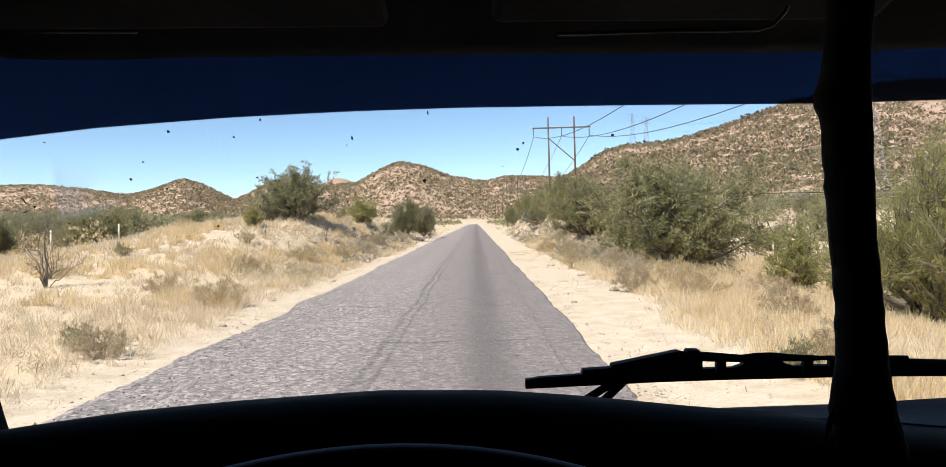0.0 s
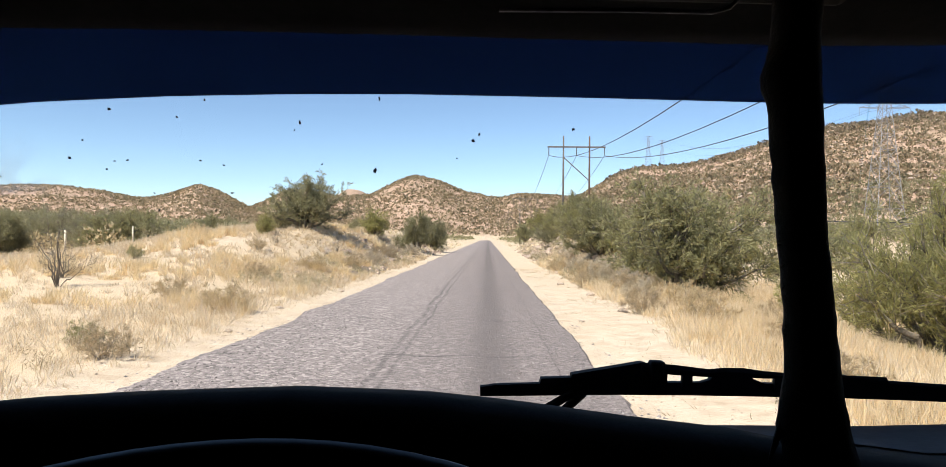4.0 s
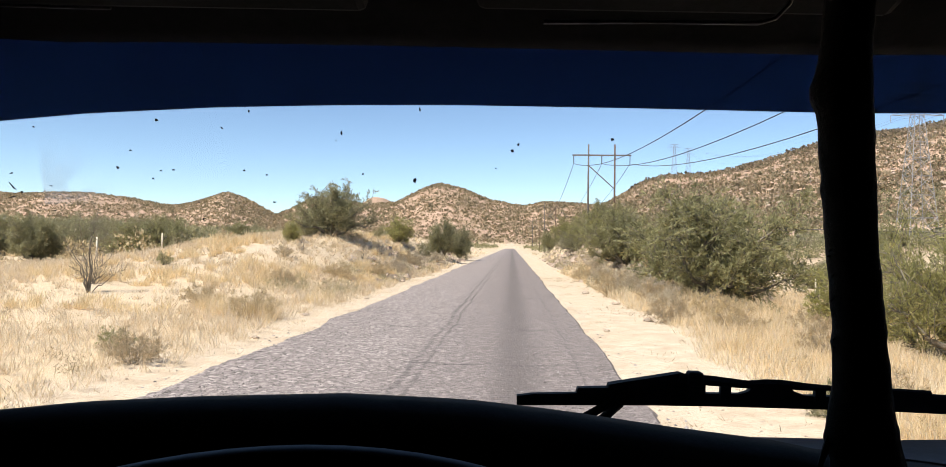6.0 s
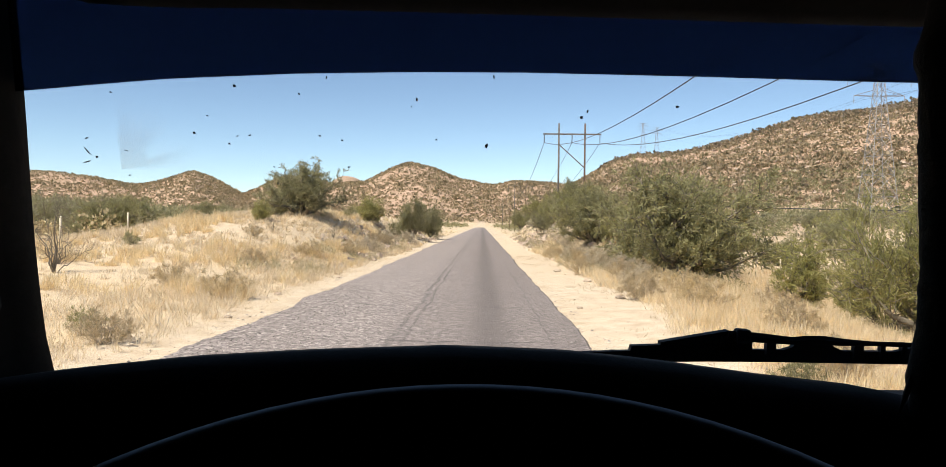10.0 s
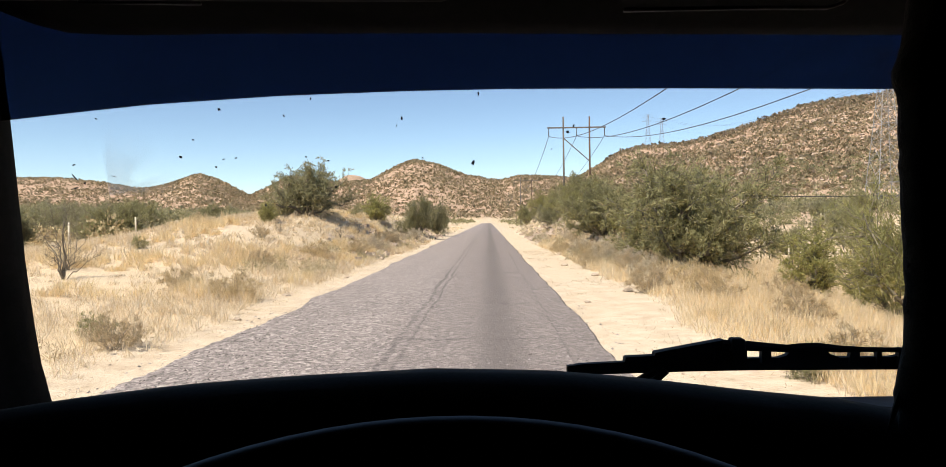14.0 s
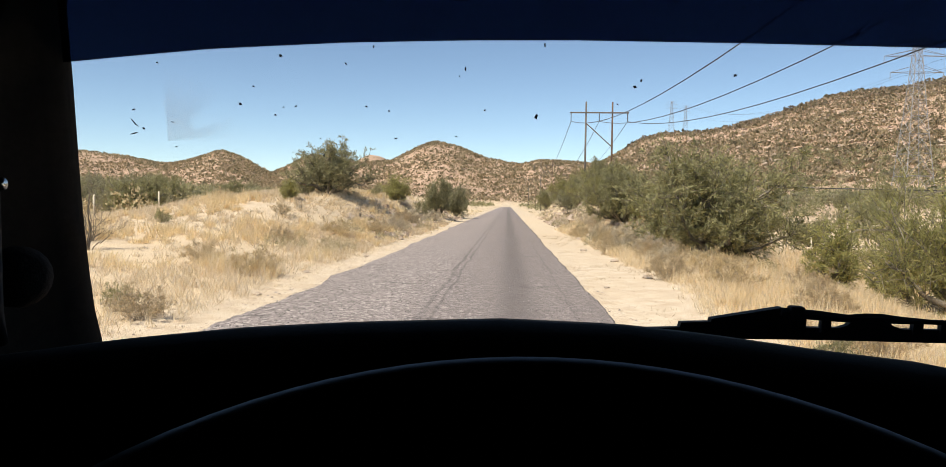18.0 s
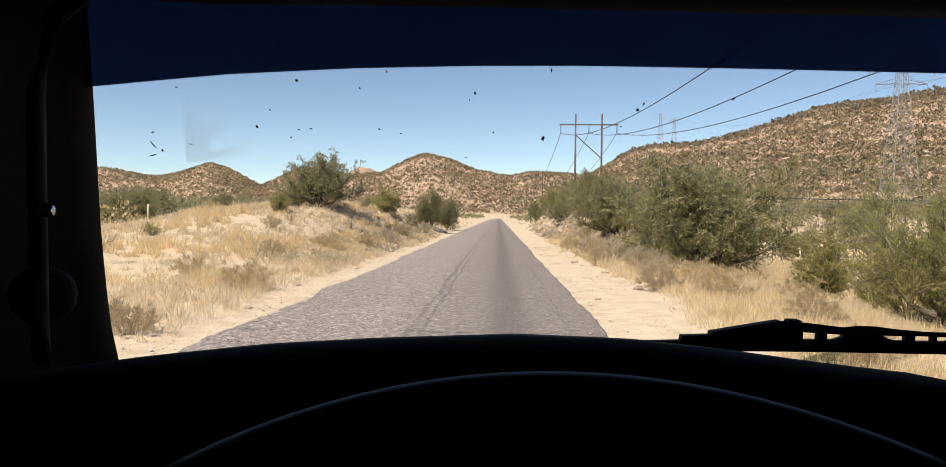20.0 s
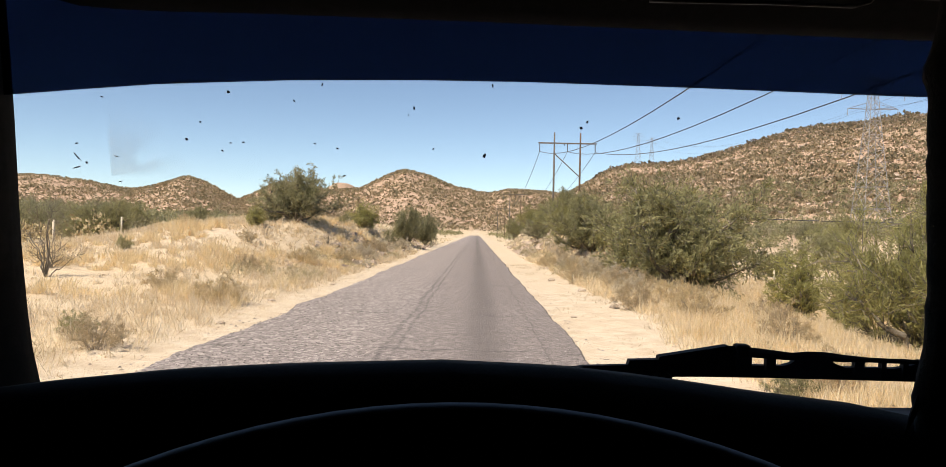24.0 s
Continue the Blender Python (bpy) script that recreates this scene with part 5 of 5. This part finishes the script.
SHELL = [
    ("roof_panel", (2.40, 1.60, 0.03), (0.44, 0.05, 0.36), M_BLACK, "dark cab roof lining"),
    ("rear_wall", (2.40, 0.03, 1.70), (0.44, -0.62, -0.45), M_BLACK, "dark rear cab wall"),
    ("cab_door", (0.04, 1.42, 1.68), (-0.70, 0.10, -0.48), M_BLACK, "dark cab door lining"),
    ("cab_door", (0.04, 1.42, 1.68), (1.58, 0.10, -0.48), M_BLACK, "dark cab door lining"),
    ("cab_floor", (2.36, 1.44, 0.04), (0.44, 0.10, -1.30), M_RUBBER, "black rubber cab floor"),
    ("front_panel", (2.40, 0.05, 1.05), (0.44, 0.90, -0.80), M_PAINT, "dusty dark blue front panel"),
    ("roof_visor", (2.40, 0.22, 0.03), (0.44, 0.80, 0.335), M_PAINT, "dusty dark blue roof edge"),
]
for name, size, at, mat, lab in SHELL:
    part(name, box(bmesh.new(), size, rel(*at), bevel=0.012), mat, cab, lab)
for sx in (-0.55, 1.43):
    w = part("tyre", tube(bmesh.new(), [rel(sx - 0.13, -0.15, -1.62), rel(sx - 0.11, -0.15, -1.62), rel(sx + 0.11, -0.15, -1.62), rel(sx + 0.13, -0.15, -1.62)], [0.40, 0.478, 0.478, 0.40], 28), M_RUBBER, cab, "black truck tyre on the road", True)
part("axle_beam", box(bmesh.new(), (1.9, 0.14, 0.32), rel(0.44, -0.15, -1.48), bevel=0.02), M_BLACK, cab)

# dashboard: instrument hood with a rounded crest, falling towards the glass and the driver
bm = bmesh.new()
rows_ = []
for x in np.linspace(-0.68, 1.56, 90):
    z, ft = interp(x, CREST), interp(x, GLASS_FOOT)
    yf = glass_y(ft)
    rows_.append([rel(x, yf + 0.07, ft - 0.02), rel(x, yf - 0.004, ft - 0.003), rel(x, 0.70, min(z - 0.018, ft + 0.022)), rel(x, 0.60, z - 0.004), rel(x, 0.5627, z), rel(x, 0.545, z - 0.004), rel(x, 0.53, z - 0.016),
                  rel(x, 0.52, z - 0.045), rel(x, 0.56, z - 0.10), rel(x, 0.54, z - 0.24), rel(x, 0.50, -0.62), rel(x, 0.60, -1.25)])
sheet(bm, rows_)
part("dashboard", bm, M_VINYL, cab, "black vinyl dashboard with curved instrument hood", True)
part("cowl_strip", box(bmesh.new(), (1.0, 0.05, 0.010), rel(0.90, 0.80, -0.242), (0, 0.3, 0)), M_PAINT, cab, "dusty bluish cowl below the glass")

# sheet over the black dashboard; its bluish grey paints the sky light there
bm = bmesh.new()
rows_ = []
for x in np.linspace(0.29, 1.54, 40):
    z, ft = interp(x, CREST), interp(x, GLASS_FOOT)
    yf = glass_y(ft)
    back, mid = z - 0.004, min(z - 0.018, ft + 0.022)
    rows_.append([rel(x, yf - 0.006, ft), rel(x, 0.70, mid + 0.002), rel(x, 0.64, 0.4 * mid + 0.6 * back + 0.0015)])
sheet(bm, rows_)
part("dash_top", bm, M_SKYLIT_VINYL, cab, "dashboard top below the glass with bluish sky light in its colour", True)

# steering wheel
wheel = part("steering_wheel", tube(bmesh.new(), [rel(-0.04, 0.20, -0.205), rel(-0.04, 0.212, -0.245)], [0.06, 0.075], 20), M_PLASTIC, cab, "black steering wheel", True)
WC, WR, WT = Vector((-0.04, 0.205, -0.198)), 0.256, 0.30


def wheel_point(a, r=WR, up=0.0):
    return E0 + LEAN @ (WC + Vector((r * math.cos(a), r * math.sin(a) * math.cos(WT) - up * math.sin(WT), r * math.sin(a) * math.sin(WT) + up * math.cos(WT))))


bm = bmesh.new()
ring = []
for k in range(72):
    a = 2 * math.pi * k / 72
    ring.append([wheel_point(a, WR + 0.0135 * math.cos(b), -0.013 + 0.0135 * math.sin(b)) for b in np.linspace(0, 2 * np.pi, 11)])
sheet(bm, ring + [ring[0]])
part("rim", bm, M_PLASTIC, wheel, "shiny black wheel rim", True)
for a in (-2.6, -1.57, -0.55):
    part("spoke", tube(bmesh.new(), [wheel_point(a, 0.05, -0.02), wheel_point(a, 0.15, -0.022), wheel_point(a, WR, -0.012)], [0.016, 0.012, 0.010], 8), M_PLASTIC, wheel, smooth=True)
part("column", tube(bmesh.new(), [rel(-0.04, 0.215, -0.24), rel(-0.04, 0.52, -0.62)], [0.045, 0.05], 16), M_BLACK, cab, "black steering column", True)

# visor rods and edges that catch a little light
part("visor_rod", tube(bmesh.new(), [rel(0.108, 0.55, 0.152), rel(0.19, 0.55, 0.1495), rel(0.258, 0.55, 0.146), rel(0.270, 0.55, 0.149), rel(0.279, 0.548, 0.158), rel(0.284, 0.54, 0.175)], 0.0016, 8), M_CHROME, cab, "thin chrome visor rod", True)
part("visor_rod", tube(bmesh.new(), [rel(-0.304, 0.55, 0.1795), rel(-0.21, 0.55, 0.1735)], 0.0014, 8), M_CHROME, cab, "thin chrome visor rod", True)
for x0, x1 in ((-0.42, -0.02), (0.06, 0.36), (0.52, 1.2)):
    bm = box(bmesh.new(), (x1 - x0, 0.15, 0.016), rel((x0 + x1) / 2, 0.50, 0.205 - 0.02 * (x0 > 0)), (-14, 1.3, 0), 0.007)
    part("sun_visor", bm, M_BLACK, cab, "folded black sun visor")

# grab handle and round vent on the driver's side
part("grab_handle", tube(bmesh.new(), [rel(-0.300, 0.43, 0.135), rel(-0.330, 0.42, 0.105), rel(-0.342, 0.42, 0.06), rel(-0.344, 0.42, -0.02), rel(-0.345, 0.42, -0.085), rel(-0.350, 0.43, -0.105)], 0.0055, 10), M_RUBBER, cab, "black grab handle", True)
part("handle_clip", tube(bmesh.new(), [rel(-0.342, 0.415, -0.011), rel(-0.334, 0.413, -0.011), rel(-0.330, 0.413, -0.011)], [0.0022, 0.0045, 0.0035], 10), M_BRIGHT, cab, "small bright chrome clip", True)
part("pillar_vent", tube(bmesh.new(), [rel(-0.50, 0.66, -0.085), rel(-0.482, 0.64, -0.085), rel(-0.474, 0.63, -0.085)], [0.026, 0.028, 0.02], 20), M_TAPE, cab, "black round vent on the pillar", True)


# wipers outside the glass
def wiper(label):
    """A blade whose bridge rises to a hinge and runs on over a row of claws; two thin arms below."""
    foot = [(0.084, -0.186), (0.269, -0.1878), (0.495, -0.1965), (0.76, -0.213)]
    low = lambda x: interp(x, foot)
    g = lambda x, z: on_glass(x, z, 0.034)
    xs = [0.084, 0.092, 0.10, 0.16, 0.24, 0.32, 0.40, 0.48, 0.56, 0.66, 0.755, 0.76]
    rise = [0.0112, 0.0118, 0.0132, 0.0145, 0.0148, 0.0150, 0.0152, 0.0155, 0.0158, 0.0150, 0.0130, 0.009]
    w = part("wiper", slab(bmesh.new(), [g(x, low(x)) for x in xs] + [g(x, low(x) + r) for x, r in zip(xs[::-1], rise[::-1])], (0, 0.010, 0)), M_RUBBER, cab, label)
    part("blade_sleeve", slab(bmesh.new(), [g(0.150, low(0.15) + 0.012), g(0.22, low(0.22) + 0.012), g(0.22, low(0.22) + 0.0215), g(0.152, low(0.152) + 0.0202)], (0, 0.013, 0)), M_RUBBER, w)
    part("arm_cover", slab(bmesh.new(), [g(0.184, low(0.184) + 0.010), g(0.288, low(0.288) + 0.010), g(0.288, low(0.288) + 0.028), g(0.264, -0.1502), g(0.186, -0.1624)], (0, 0.015, 0)), M_RUBBER, w)
    part("hinge", box(bmesh.new(), (0.017, 0.016, 0.016), g(0.279, -0.1565), (0, 2, 0), 0.003), M_RUBBER, w)
    top = [(0.262, -0.1545), (0.296, -0.1590), (0.337, -0.1638), (0.354, -0.1632), (0.372, -0.1638), (0.396, -0.1668), (0.428, -0.1690), (0.498, -0.1728), (0.531, -0.1755), (0.534, -0.1800), (0.62, -0.188), (0.72, -0.199)]
    part("bridge", tube(bmesh.new(), [g(x, z) for x, z in top], [0.0052, 0.0064, 0.0050, 0.0058, 0.0058, 0.0048, 0.0032, 0.0030, 0.0034, 0.0034, 0.0034, 0.0030], 6), M_RUBBER, w, "black wiper bridge")
    for x, wide in ((0.2595, 0.012), (0.282, 0.017), (0.3127, 0.011), (0.4145, 0.011), (0.4425, 0.0055), (0.4675, 0.0060), (0.4850, 0.0050)):
        part("claw", box(bmesh.new(), (wide, 0.008, 0.020), g(x, low(x) + (0.020 if x < 0.4 else 0.0165)), (0, 2, 0)), M_RUBBER, w)
    saddle = [g(0.320, low(0.32) + 0.012), g(0.338, low(0.338) + 0.0185), g(0.344, low(0.344) + 0.026), g(0.380, low(0.38) + 0.026), g(0.388, low(0.388) + 0.0195), g(0.406, low(0.406) + 0.013)]
    part("saddle", slab(bmesh.new(), saddle, (0, 0.009, 0)), M_RUBBER, w)
    part("end_yoke", slab(bmesh.new(), [g(0.446, low(0.446) + 0.012), g(0.76, low(0.76) + 0.008), g(0.72, low(0.72) + 0.016), g(0.532, -0.1775), g(0.486, low(0.486) + 0.023), g(0.466, low(0.466) + 0.0175)], (0, 0.008, 0)), M_RUBBER, w)
    for a, b in (((0.188, -0.184), (0.148, -0.208)), ((0.199, -0.184), (0.1715, -0.211))):
        part("arm", tube(bmesh.new(), [g(*a), g(*b), g(b[0] - 0.05, b[1] - 0.035)], 0.0050, 6), M_RUBBER, w)
    return w


wiper("black windshield wiper with a ribbed bridge")
rest = part("wiper", tube(bmesh.new(), [on_glass(0.37, -0.2385, 0.036), on_glass(0.43, -0.2395, 0.036), on_glass(0.505, -0.2405, 0.036), on_glass(0.53, -0.2415, 0.036), on_glass(0.60, -0.2425, 0.036), on_glass(1.05, -0.246, 0.036)], [0.0012, 0.0016, 0.0028, 0.0052, 0.0056, 0.004], 6), M_RUBBER, cab, "black wiper resting at the foot of the glass")
